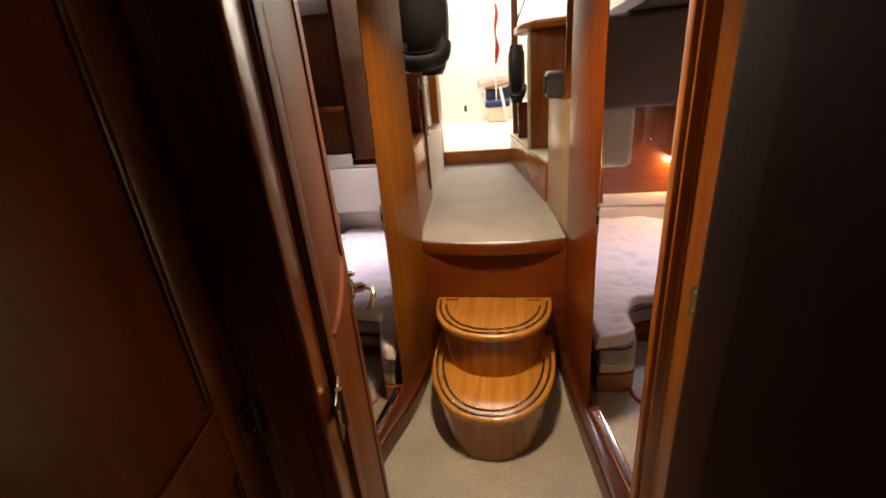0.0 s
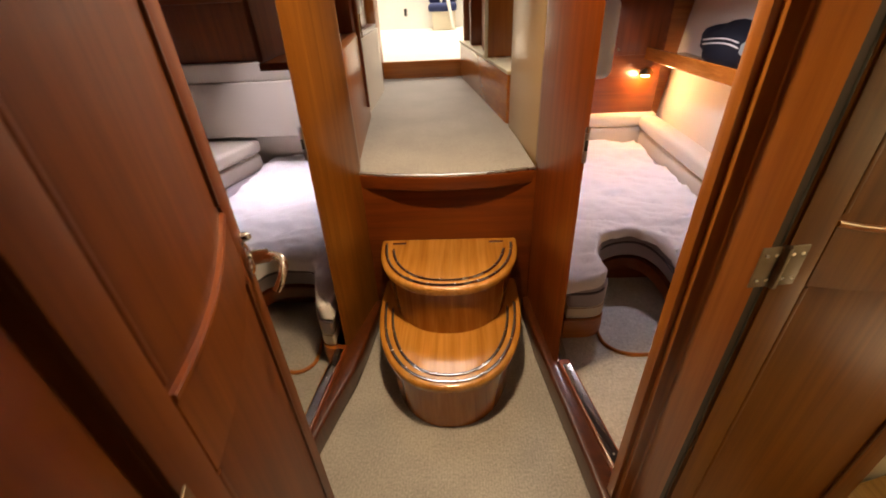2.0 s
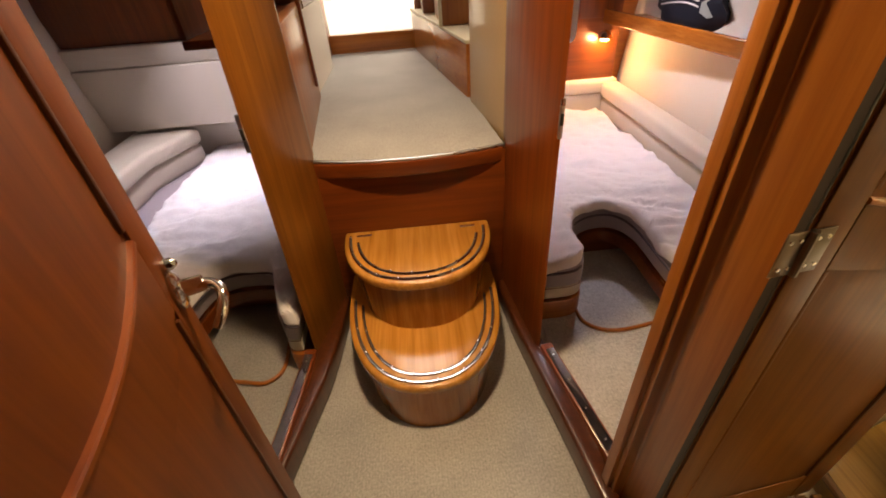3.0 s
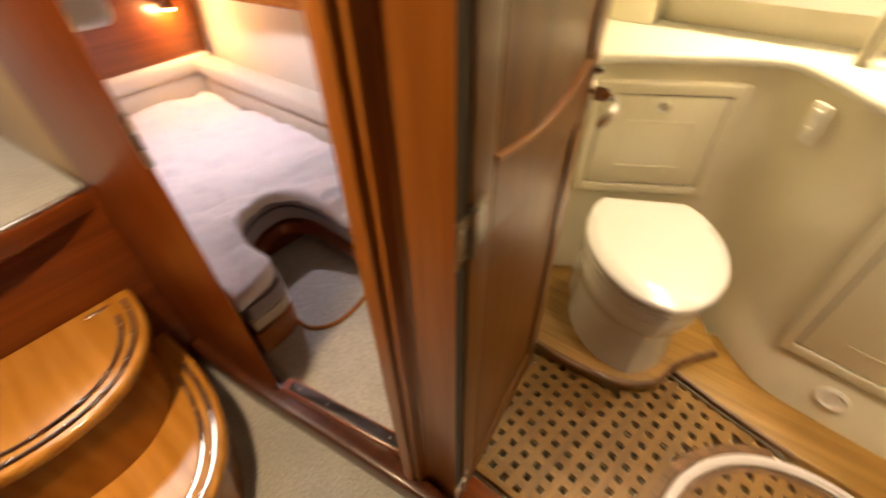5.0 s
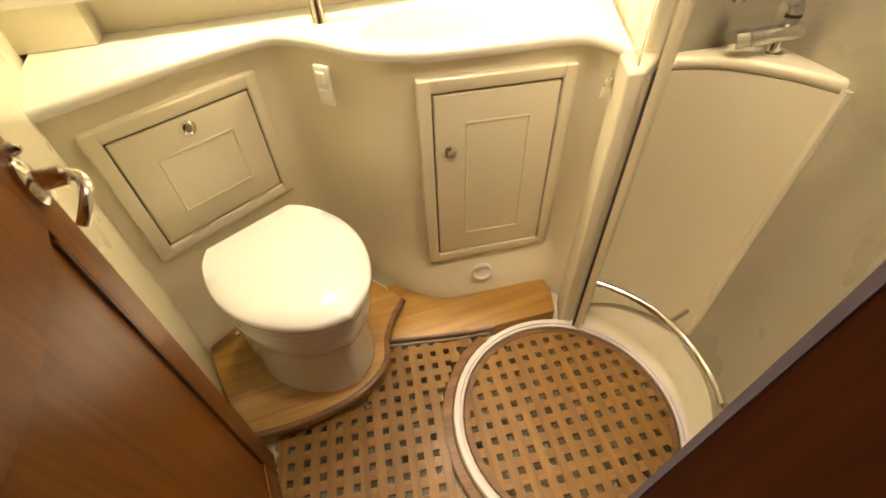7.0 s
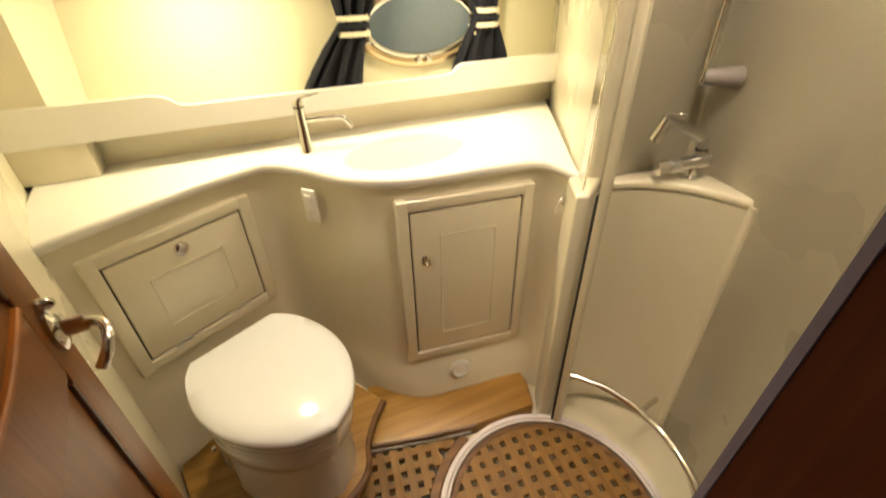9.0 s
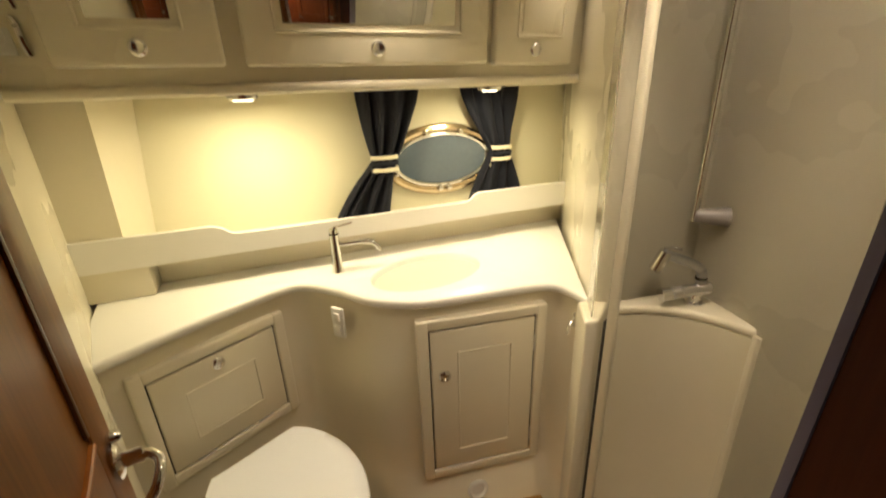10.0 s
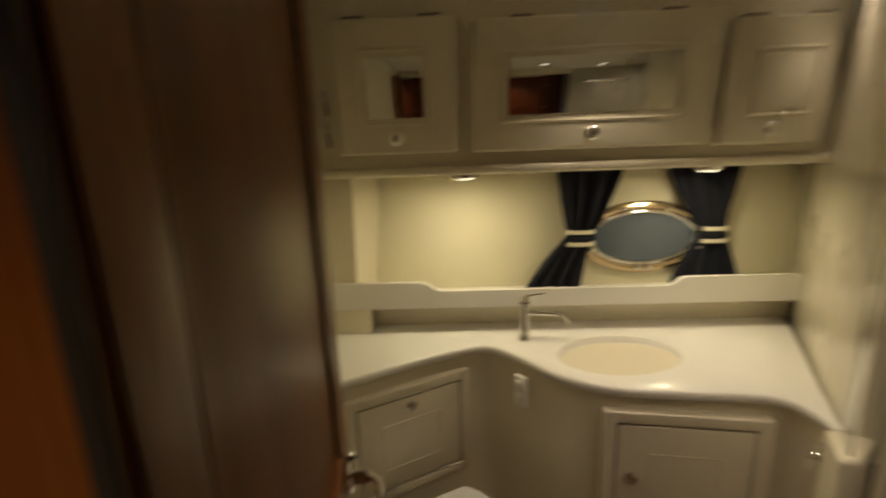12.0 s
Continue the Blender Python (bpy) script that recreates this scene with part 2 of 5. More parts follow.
def clear(name):
    m, tree, bsdf = mat(name)
    bsdf.inputs["Base Color"].default_value = (0.97, 0.98, 0.97, 1)
    bsdf.inputs["Roughness"].default_value = 0.02
    bsdf.inputs["Transmission Weight"].default_value = 1.0
    bsdf.inputs["IOR"].default_value = 1.45
    return m


GLASS = clear("clear glass")

# Mesh helpers
MW = {}


def thing(name, at, label, category, group="", rz=0.0, kind=""):
    """An empty at its base that carries the parts of one thing."""
    ob = new(name)
    m = pose(*at, 0, 0, rz)
    ob.matrix_world = m
    ob.empty_display_size = 0.05
    MW[ob] = m
    return tagged(ob, label, category, group, kind)


def part(name, bm, material, parent=None, label="", local=False, smooth=True, angle=35):
    """Links a bmesh as one mesh object, under its thing or part. local: its corners are in the thing's own axes."""
    if parent is not None and not local:
        bm.transform(MW[parent].inverted())
    me = bpy.data.meshes.new(name)
    bmesh.ops.recalc_face_normals(bm, faces=bm.faces)
    bm.to_mesh(me)
    bm.free()
    me.materials.append(material)
    if smooth:
        me.shade_smooth()
        me.set_sharp_from_angle(angle=radians(angle))
    ob = new(name, me)
    if parent is not None:
        ob.parent = parent
        MW[ob] = MW[parent]
    else:
        MW[ob] = Matrix()
    if label:
        ob["label"] = label
    return ob


def structure(name, bm, material, label, category, smooth=True):
    return tagged(part(name, bm, material, None, "", smooth=smooth), label, category, "", "structure")


def single(name, bm, material, label, category, group="", at=None):
    """A thing that is one mesh."""
    return tagged(part(name, bm, material), label, category, group)


def soften(bm, width, segments=2):
    if width > 0:
        edges = [e for e in bm.edges if len(e.link_faces) == 2 and e.calc_face_angle(0) > 0.6]
        bmesh.ops.bevel(bm, geom=edges, offset=width, segments=segments, affect="EDGES", profile=0.5)
    return bm


def box(x0, y0, z0, x1, y1, z1, bevel=0.003, segments=2):
    bm = bmesh.new()
    bmesh.ops.create_cube(bm, size=1, matrix=Matrix.Translation(((x0 + x1) / 2, (y0 + y1) / 2, (z0 + z1) / 2)) @ Matrix.Diagonal((abs(x1 - x0), abs(y1 - y0), abs(z1 - z0), 1)))
    return soften(bm, bevel, segments)


def wallbox(p, q, z0, z1, thick, bevel=0.003):
    """A wall from p to q in plan; it thickens to its left."""
    (ax, ay), (bx, by) = p, q
    d = Vector((bx - ax, by - ay)).normalized()
    n = Vector((-d.y, d.x)) * thick
    return prism([(ax, ay), (bx, by), (bx + n.x, by + n.y), (ax + n.x, ay + n.y)], z0, z1, bevel)


def prism(outline, z0, z1, bevel=0.003, segments=2):
    """An upright block over a plan outline."""
    bm = bmesh.new()
    lo = [bm.verts.new((x, y, z0)) for x, y in outline]
    hi = [bm.verts.new((x, y, z1)) for x, y in outline]
    n = len(outline)
    for i in range(n):
        bm.faces.new((lo[i], lo[(i + 1) % n], hi[(i + 1) % n], hi[i]))
    bm.faces.new(hi)
    bm.faces.new(lo[::-1])
    bmesh.ops.recalc_face_normals(bm, faces=bm.faces)
    if bevel:
        rim = [e for e in bm.edges if len(e.link_faces) == 2 and (e.calc_face_angle(0) > 0.6)]
        bmesh.ops.bevel(bm, geom=rim, offset=bevel, segments=segments, affect="EDGES", profile=0.5)
    return bm


def tube(points, radius, sides=10, closed=False, taper=None):
    """A round bar along a line of points."""
    pts = [Vector(p) for p in points]
    bm = bmesh.new()
    rings, n = [], len(pts)
    up = Vector((0, 0, 1))
    for i, p in enumerate(pts):
        a = pts[(i - 1) % n] if closed or i else pts[0]
        b = pts[(i + 1) % n] if closed or i < n - 1 else pts[-1]
        t = (b - a).normalized()
        ref = up if abs(t.z) < 0.9 else Vector((0, 1, 0))
        u = t.cross(ref).normalized()
        v = u.cross(t).normalized()
        r = radius * (taper[i] if taper else 1)
        rings.append([bm.verts.new(p + r * (math.cos(k * math.tau / sides) * u + math.sin(k * math.tau / sides) * v)) for k in range(sides)])
    for i in range(n if closed else n - 1):
        r0, r1 = rings[i], rings[(i + 1) % n]
        for k in range(sides):
            bm.faces.new((r0[k], r0[(k + 1) % sides], r1[(k + 1) % sides], r1[k]))
    if not closed:
        bm.faces.new(rings[0][::-1])
        bm.faces.new(rings[-1])
    return bm


def bar(points, w, h, closed=False):
    """A strip with a rectangular section (w across, h upright) along a line of points."""
    pts = [Vector(p) for p in points]
    bm = bmesh.new()
    rings, n = [], len(pts)
    for i, p in enumerate(pts):
        a = pts[(i - 1) % n] if closed or i else pts[0]
        b = pts[(i + 1) % n] if closed or i < n - 1 else pts[-1]
        t = (b - a).normalized()
        s = t.cross(Vector((0, 0, 1))).normalized() * w / 2
        z = Vector((0, 0, h / 2))
        e = 0.7
        rings.append([bm.verts.new(p + o) for o in (s - z, s + z * e, s * e + z, -s * e + z, -s + z * e, -s - z)])
    for i in range(n if closed else n - 1):
        r0, r1 = rings[i], rings[(i + 1) % n]
        for k in range(6):
            bm.faces.new((r0[k], r0[(k + 1) % 6], r1[(k + 1) % 6], r1[k]))
    if not closed:
        bm.faces.new(rings[0][::-1])
        bm.faces.new(rings[-1])
    return bm


def lathe(profile, at, sides=32, sx=1.0, sy=1.0, turn=None):
    """A turned shape from (radius, height) pairs."""
    bm = bmesh.new()
    rings = []
    for r, z in profile:
        rings.append([bm.verts.new((r * sx * math.cos(k * math.tau / sides), r * sy * math.sin(k * math.tau / sides), z)) for k in range(sides)])
    for r0, r1 in zip(rings, rings[1:]):
        for k in range(sides):
            bm.faces.new((r0[k], r0[(k + 1) % sides], r1[(k + 1) % sides], r1[k]))
    if profile[0][0] > 1e-5:
        bm.faces.new(rings[0][::-1])
    if profile[-1][0] > 1e-5:
        bm.faces.new(rings[-1])
    bmesh.ops.remove_doubles(bm, verts=bm.verts, dist=1e-6)
    if turn is not None:
        bm.transform(turn)
    bm.transform(Matrix.Translation(at))
    return bm


def join(*bms):
    out = bmesh.new()
    for b in bms:
        me = bpy.data.meshes.new("tmp")
        b.to_mesh(me)
        b.free()
        out.from_mesh(me)
        bpy.data.meshes.remove(me)
    return out


def loft(sections):
    """A skin over closed sections with the same number of points."""
    bm = bmesh.new()
    rings = [[bm.verts.new(p) for p in s] for s in sections]
    n = len(rings[0])
    for r0, r1 in zip(rings, rings[1:]):
        for k in range(n):
            bm.faces.new((r0[k], r0[(k + 1) % n], r1[(k + 1) % n], r1[k]))
    bm.faces.new(rings[0][::-1])
    bm.faces.new(rings[-1])
    return bm


def arc(cx, cy, r, a0, a1, n, z=None):
    pts = []
    for i in range(n + 1):
        a = radians(a0 + (a1 - a0) * i / n)
        p = (cx + r * math.cos(a), cy + r * math.sin(a))
        pts.append(p if z is None else (*p, z))
    return pts


def smooth_line(points, steps=6):
    """A Catmull-Rom line through points."""
    pts = [Vector(p) for p in points]
    out = []
    for i in range(len(pts) - 1):
        p0, p1, p2, p3 = pts[max(i - 1, 0)], pts[i], pts[i + 1], pts[min(i + 2, len(pts) - 1)]
        for k in range(steps):
            t = k / steps
            out.append(0.5 * (2 * p1 + (p2 - p0) * t + (2 * p0 - 5 * p1 + 4 * p2 - p3) * t * t + (3 * p1 - p0 - 3 * p2 + p3) * t ** 3))
    out.append(pts[-1])
    return out


# ---- the boat's shell ----
structure("floor", box(-2.3, -1.6, -0.06, 2.3, 4.6, 0.0, 0), CARPET, "ribbed beige carpet floor of the foyer", "floor")
structure("ceiling", box(-0.75, -1.6, 1.94, 0.56, 2.02, 1.98, 0), CEIL, "white headlining of the foyer", "ceiling")

# unseen outer box, added only to keep sky light from leaking in
for nm, b in (("hull_port", (-2.75, -1.75, -0.1, -2.70, 8.3, 3.1)), ("hull_starboard", (2.70, -1.75, -0.1, 2.75, 8.3, 3.1)), ("hull_bow", (-2.70, -1.75, -0.1, 2.70, -1.70, 3.1)), ("hull_stern", (-2.70, 8.25, -0.1, 2.70, 8.30, 3.1)), ("hull_top", (-2.75, -1.75, 3.11, 2.75, 8.3, 3.15)), ("hull_bottom", (-2.75, -1.75, -0.16, 2.75, 8.3, -0.11))):
    structure(nm, box(*b, 0), CEIL, "white unseen outer box that keeps sky light out", "hull")

# foyer: posts beside the steps, sills, jambs and heads of the cabin openings
LF, LN = (-0.412, 1.700), (-0.462, 1.235)
RF, RN = (0.402, 1.606), (0.481, 1.170)
def post(name, low_plan, shift, material):
    """A post whose opening edge leans inwards a little towards its top."""
    n = len(low_plan)
    high = [(x + shift * k, y) for (x, y), k in zip(low_plan, (0.3, 1, 1, 0.6, 0.2))]
    bm = loft([[(x, y, 0.0) for x, y in low_plan], [(x, y, 1.94) for x, y in high]])
    soften(bm, 0.006)
    x0, x1 = sorted((low_plan[0][0], low_plan[0][0] * 1.28))
    return structure(name, join(bm, box(x0, 2.021, 0.722, x1, 2.06, 2.75)), material, "varnished mahogany post beside the steps", "wall")


post("wall_left_post", [(-0.335, 2.02), (-0.412, 1.712), (-0.424, 1.70), (-0.434, 1.77), (-0.475, 2.02)], 0.045, BROWNPOST)
post("wall_right_post", [(0.346, 2.02), (0.392, 1.622), (0.402, 1.606), (0.412, 1.67), (0.465, 2.02)], -0.015, MAHOG_Z)
for sx, px, py in ((-1, -0.405, 1.697), (1, 0.392, 1.601)):
    root = thing("strike_plate", (px, py, 0.93), "small steel strike plate on the post", "strike plate", "strike plates")
    part("plate", box(px - 0.006, py - 0.002, 0.89, px + 0.006, py + 0.004, 0.99, 0.002), STEEL, root)
    part("keeper", box(px - 0.004, py - 0.005, 0.925, px + 0.004, py + 0.001, 0.955, 0.001), RUBBER, root)
for name, a, b, side in (("sill_left", LF, LN, -1), ("sill_right", RF, RN, 1)):
    d = (Vector(b) - Vector(a)).normalized()
    n = Vector((d.y, -d.x)) if side < 0 else Vector((-d.y, d.x))
    if n.x * side < 0:
        n = -n
    out = [a, b, (b[0] + n.x * 0.045, b[1] + n.y * 0.045), (a[0] + n.x * 0.045, a[1] + n.y * 0.045)]
    ob = structure(name, prism(out, 0.0, 0.115, 0.006), MAHOG_Y, "varnished mahogany door sill", "sill")
    m0, m1 = Vector(a) + n * 0.022 + d * 0.03, Vector(b) + n * 0.022 - d * 0.03
    part("sill_plate", bar([(*(m0.lerp(m1, k / 6)), 0.117) for k in range(7)], 0.030, 0.004), CHROME, ob, "polished steel sill plate")
    for k in range(4):
        p = m0.lerp(m1, 0.08 + 0.28 * k)
        part("screw", lathe([(0.004, 0), (0.0035, 0.0015), (0, 0.002)], (p.x, p.y, 0.119), 10), STEEL, ob)
    structure("head_" + name[5:], prism(out, 1.80, 1.94, 0.004), MAHOG_Y, "varnished mahogany door head", "door frame")

for s_, inner in ((-1, [(-0.470, 1.005), (-0.452, 1.236), (-0.404, 1.44), (-0.368, 1.575), (-0.347, 1.72), (-0.318, 2.003)]), (1, [(0.440, 1.005), (0.415, 1.205), (0.388, 1.40), (0.366, 1.55), (0.342, 1.72), (0.318, 2.003)])):
    back_line = [(s_ * 0.36, 2.003), (s_ * 0.425, 1.715), (s_ * 0.425, 1.60), (s_ * 0.478, 1.236), (s_ * 0.478, 1.005)]
    structure("baseboard", prism(inner + back_line, 0.001, 0.098, 0.012, 3), DARKRED, "rounded mahogany baseboard", "baseboard")

# jamb between the starboard cabin and the washroom door, with its stepped mouldings
ob = structure("jamb_right", prism([(0.468, 1.168), (0.460, 1.10), (0.484, 1.095), (0.494, 1.012), (0.565, 1.012), (0.565, 1.19)], 0.0, 1.94, 0.004), HONEY_Z, "stepped mahogany door jamb", "door frame")
part("edge_strip", box(0.4905, 0.9985, 0.076, 0.4955, 1.0105, 1.82, 0.001), SEAL, ob, "dark metal seal strip")
part("moulding", prism([(0.448, 1.146), (0.450, 1.116), (0.486, 1.117), (0.484, 1.147)], 0.0, 1.94, 0.003), HONEY_Z, ob)
# this jamb and the forward wall carry their shade as darker wood
structure("jamb_near_right", soften(loft([[(xo, 0.4385, z), (0.300, 0.520, z), (0.270, 0.513, z), (0.258, 0.480, z), (0.250, 0.365, z), (xo, 0.380, z)] for xo, z in ((0.510, 0.0), (0.466, 1.94))]), 0.006), SHADEWOOD, "mahogany door jamb, shade put into its colour", "door frame")
structure("wall_washroom_lining", loft([[(0.511, 0.381, 0.0), (0.519, 0.381, 0.0), (0.519, 0.440, 0.0), (0.511, 0.440, 0.0)], [(0.467, 0.381, 1.94), (0.475, 0.381, 1.94), (0.475, 0.440, 1.94), (0.467, 0.440, 1.94)]]), LINED, "grey edged lining of the washroom door jamb", "wall")
structure("wall_right_forward", wallbox((0.25, 0.365), (0.42, -1.55), 0.0, 1.94, -0.03), SHADEWOOD, "mahogany panelled wall", "wall")
structure("head_washroom", box(0.495, 0.455, 1.82, 0.56, 1.011, 1.94), MAHOG_Y, "mahogany door head", "door frame")
structure("washroom_sill", box(0.490, 0.455, 0.0, 0.566, 1.011, 0.075, 0.006), MAHOG_Y, "mahogany washroom door sill", "sill")

# port side: jamb with two hung doors
ob = structure("jamb_left", prism([(-0.462, 1.235), (-0.50, 0.68), (-0.30, 0.640), (-0.162, 0.642), (-0.149, 0.588), (-0.152, 0.584), (-0.176, 0.586), (-0.205, 0.626), (-0.262, 0.622), (-0.275, 0.607), (-0.33, 0.560), (-0.56, 0.585), (-0.56, 1.24)], 0.0, 1.94, 0.002), MAHOG_Z, "stepped mahogany door jamb", "door frame")
structure("wall_left_forward", wallbox((-0.56, -1.55), (-0.60, 0.62), 0.0, 1.94, 0.03), MAHOG_Z, "mahogany panelled wall", "wall")
structure("wall_forward", box(-0.7, -1.6, 0.0, 0.6, -1.55, 1.94), MAHOG_X, "dark mahogany bulkhead", "wall")

# raised deck with its riser and bowed nosing
structure("riser", box(-0.345, 2.005, 0.0, 0.345, 2.03, 0.70, 0.002), MAHOG_X, "varnished mahogany riser panel under the raised deck", "riser")
bow = [(x, 1.962 + 0.045 * (x / 0.34) ** 2) for x in [-0.338 + 0.676 * k / 16 for k in range(17)]]
ob = structure("deck_nosing", prism(bow + [(0.338, 2.05), (-0.338, 2.05)], 0.650, 0.712, 0.010, 3), MAHOG_X, "bowed mahogany nosing of the raised deck", "nosing")
part("edge_trim", tube([(x, y + 0.006, 0.713) for x, y in bow], 0.005, 8), STEEL, ob, "metal carpet trim")
structure("raised_deck", prism([(x, y + 0.010) for x, y in bow] + [(0.30, 2.546), (0.075, 3.80), (-0.56, 3.80), (-0.44, 2.80), (-0.36, 2.05)], 0.690, 0.7205, 0.003), CARPET, "beige carpet on the raised deck", "floor")

# ---- cabins ----
structure("floor_cabin_right", prism([(0.447, 1.60), (0.525, 1.19), (1.40, 1.19), (1.40, 3.60), (0.475, 3.60), (0.475, 1.75)], 0.0005, 0.0035, 0), CARPET_CABIN, "pale grey carpet of the cabin", "floor")
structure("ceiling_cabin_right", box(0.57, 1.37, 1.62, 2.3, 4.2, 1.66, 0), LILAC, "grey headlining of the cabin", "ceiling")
structure("ceiling_cabin_left", join(box(-2.3, 0.6, 1.9, -0.44, 2.02, 1.94, 0), box(-2.3, 2.0201, 1.9, -0.621, 4.2, 1.94, 0)), CEIL, "pale headlining of the cabin", "ceiling")
structure("wall_cabin_right_end", box(0.44, 3.62, 0.0, 2.3, 3.66, 1.66), HONEY_X, "varnished mahogany cabin bulkhead", "wall")
structure("wall_cabin_left_end", join(box(-2.3, 3.40, 0.0, -0.44, 3.44, 1.09), box(-2.3, 3.40, 1.0901, -0.60, 3.44, 1.94)), VINYL, "beige vinyl cabin bulkhead", "wall")
structure("wall_cabin_right_inner", box(0.435, 2.02, 0.0, 0.465, 3.62, 1.66), VINYL, "beige vinyl cabin side", "wall")
structure("wall_cabin_left_inner", box(-0.465, 2.02, 0.0, -0.435, 3.40, 1.09), VINYL, "beige vinyl cabin side", "wall")
structure("wall_cabin_left_upper", box(-0.62, 2.02, 1.12, -0.60, 3.40, 1.94), MAHOG_Z, "dark mahogany cabin side under the wheelhouse", "wall")
structure("ledge_cabin_left", box(-0.62, 2.02, 1.092, -0.44, 3.40, 1.118, 0.004), MAHOG_Y, "mahogany ledge along the raised deck", "ledge")
structure("wall_cabin_left_forward", box(-2.3, 0.56, 0.0, -0.56, 0.60, 1.94), MAHOG_X, "mahogany cabin bulkhead", "wall")


def hull_side(name, side, x_low, x_high, y0, y1, top, material):
    s = side
    bm = loft([[(s * x_low, y, 0.0), (s * (x_low + 0.06), y, 0.45), (s * x_high, y, top), (s * (x_high + 0.04), y, top), (s * (x_low + 0.10), y, 0.45), (s * (x_low + 0.04), y, 0.0)] for y in (y0, (y0 + y1) / 2, y1)])
    return structure(name, bm, material, "padded vinyl hull lining sloping outwards", "wall")


hull_side("wall_hull_right", 1, 1.42, 1.62, 1.36, 3.64, 1.66, VINYL)
hull_side("wall_hull_left", -1, 1.70, 1.98, 0.58, 3.42, 1.94, VINYL)


def bunk(side, front, inner, label):
    """A low bunk that wraps round a foot recess, with its mattress, backrest and lip."""
    s = side
    root = thing("bunk", (s * 0.95, 2.7, 0), label, "bunk", "cabin bunks")
    near = 1.43
    front = [(p[0], p[1]) for p in smooth_line([(s * x, y, 0.0) for x, y in front] + [(s * 0.97, near, 0.0)], 6)]
    back = [(s * (1.68 if s < 0 else 1.40), near), (s * (1.68 if s < 0 else 1.40), 3.38 if s < 0 else 3.58), (s * 0.475, 3.38 if s < 0 else 3.58)]
    lip = [(x, y, 0.0) for x, y in front]
    nose = [(x + s * 0.012, y + 0.012) for x, y in front if abs(x) < 0.68 and y < inner - 0.08]
    part("foot_cushion", prism(nose + [(s * 0.64, inner + 0.02), (s * 0.475, inner + 0.02)], 0.0945, 0.156, 0.006, 2), CUSHION, root, "beige foot cushion")
    part("plinth", prism(nose + [(s * 0.668, inner + 0.07), (s * 1.02, inner + 0.07), (s * 1.20, near), (s * 1.40, near), (s * 1.40, 3.58), (s * 0.475, 3.58)], 0.004, 0.094, 0.0), MAHOG_X, root, "dark mahogany bunk front")
    part("nose_rim", bar([(x - s * 0.012, y - 0.012, 0.052) for x, y in nose], 0.022, 0.092), HONEY_X, root, "rounded mahogany rim")
    part("base_board", prism([(x + s * 0.012, y + 0.012) for x, y in front] + back, 0.1482, 0.152, 0.0), MAHOG_X, root)
    part("lip", bar([(x, y, 0.124) for x, y in front if not (abs(x) < 0.68 and y < inner - 0.08)], 0.020, 0.058), MAHOG_X, root, "rounded mahogany lip")
    part("mattress", prism([(x + s * 0.008, y + 0.006) for x, y in front] + back, 0.153, 0.265, 0.020, 3), MAUVE, root, "mauve mattress side")
    # backrest cushions
    spread = 0.14 if s < 0 else 0.0
    for z0, z1, inn in ((0.262, 0.385, 1.31), (0.386, 0.478, 1.295)):
        part("backrest", prism([(s * inn, 3.46 - 1.4 * spread), (s * (inn + spread), 2.95 - 0.5 * spread), (s * (inn + spread), 1.50), (s * (1.42 + 2 * spread), 1.50), (s * (1.42 + 2 * spread), 3.46 - 1.4 * spread)], z0, z1, 0.028, 4), CUSHION, root, "long beige backrest cushion")
    for z0, z1, inn in ((0.262, 0.395, 3.475), (0.396, 0.492, 3.463)):
        part("backrest", box(min(s * 0.48, s * 1.42), inn, z0, max(s * 0.48, s * 1.42), 3.585, z1, 0.030, 4), CUSHION, root, "beige end cushion")
    return root, front


def duvet(side, front, label, top):
    """A quilted cover that lies on the bunk and sags over its front edge."""
    s = side
    outline = [Vector((x - s * 0.006, y - 0.004)) for x, y in front]
    back = [(s * 1.30, 1.43), (s * 1.29, 2.4), (s * 1.285, 3.44), (s * 0.9, 3.455), (s * 0.48, 3.455)]
    bm = bmesh.new()
    pts = [Vector(p) for p in outline] + [Vector(b) for b in back]
    vs = [bm.verts.new((p.x, p.y, top)) for p in pts]
    es = [bm.edges.new((vs[i], vs[(i + 1) % len(vs)])) for i in range(len(vs))]
    bmesh.ops.triangle_fill(bm, use_beauty=True, edges=es)
    for _ in range(6):
        long = [e for e in bm.edges if e.calc_length() > 0.032]
        bmesh.ops.subdivide_edges(bm, edges=long, cuts=1)
        bmesh.ops.triangulate(bm, faces=bm.faces)
    rim = [e for e in bm.edges if e.is_boundary]
    rimv = {v for e in rim for v in e.verts}
    for v in bm.verts:
        x, y = v.co.x, v.co.y
        quilt = 0.022 * abs(math.sin((y * 1.0 + s * x * 0.45) * 9.5)) ** 0.6
        wr = 0.026 * noise.noise((x * 3.1, y * 3.1, 2.0 * s)) + 0.016 * noise.noise((x * 7, y * 15, 5.0)) + 0.010 * noise.noise((x * 16, y * 34, 1.0))
        v.co.z = top + (0.0 if v in rimv else 0.012) + quilt + wr
    ret = bmesh.ops.extrude_edge_only(bm, edges=rim)
    for v in [g for g in ret["geom"] if isinstance(g, bmesh.types.BMVert)]:
        v.co.z -= 0.042 + 0.010 * noise.noise((v.co.x * 7, v.co.y * 7, 1))
        c = Vector((s * 1.0, 2.6))
        d = (Vector((v.co.x, v.co.y)) - c).normalized()
        v.co.x += d.x * 0.014
        v.co.y += d.y * 0.010
    root = thing("duvet", (s * 0.95, 2.7, top - 0.05), label, "duvet", "bunk covers")
    part("cover", bm, DUVET, root, angle=80)
    part("piping", tube([(p.x - s * 0.004, p.y - 0.006, top - 0.040) for p in outline], 0.005, 6), PIPING, root, "dark piping")
    return root


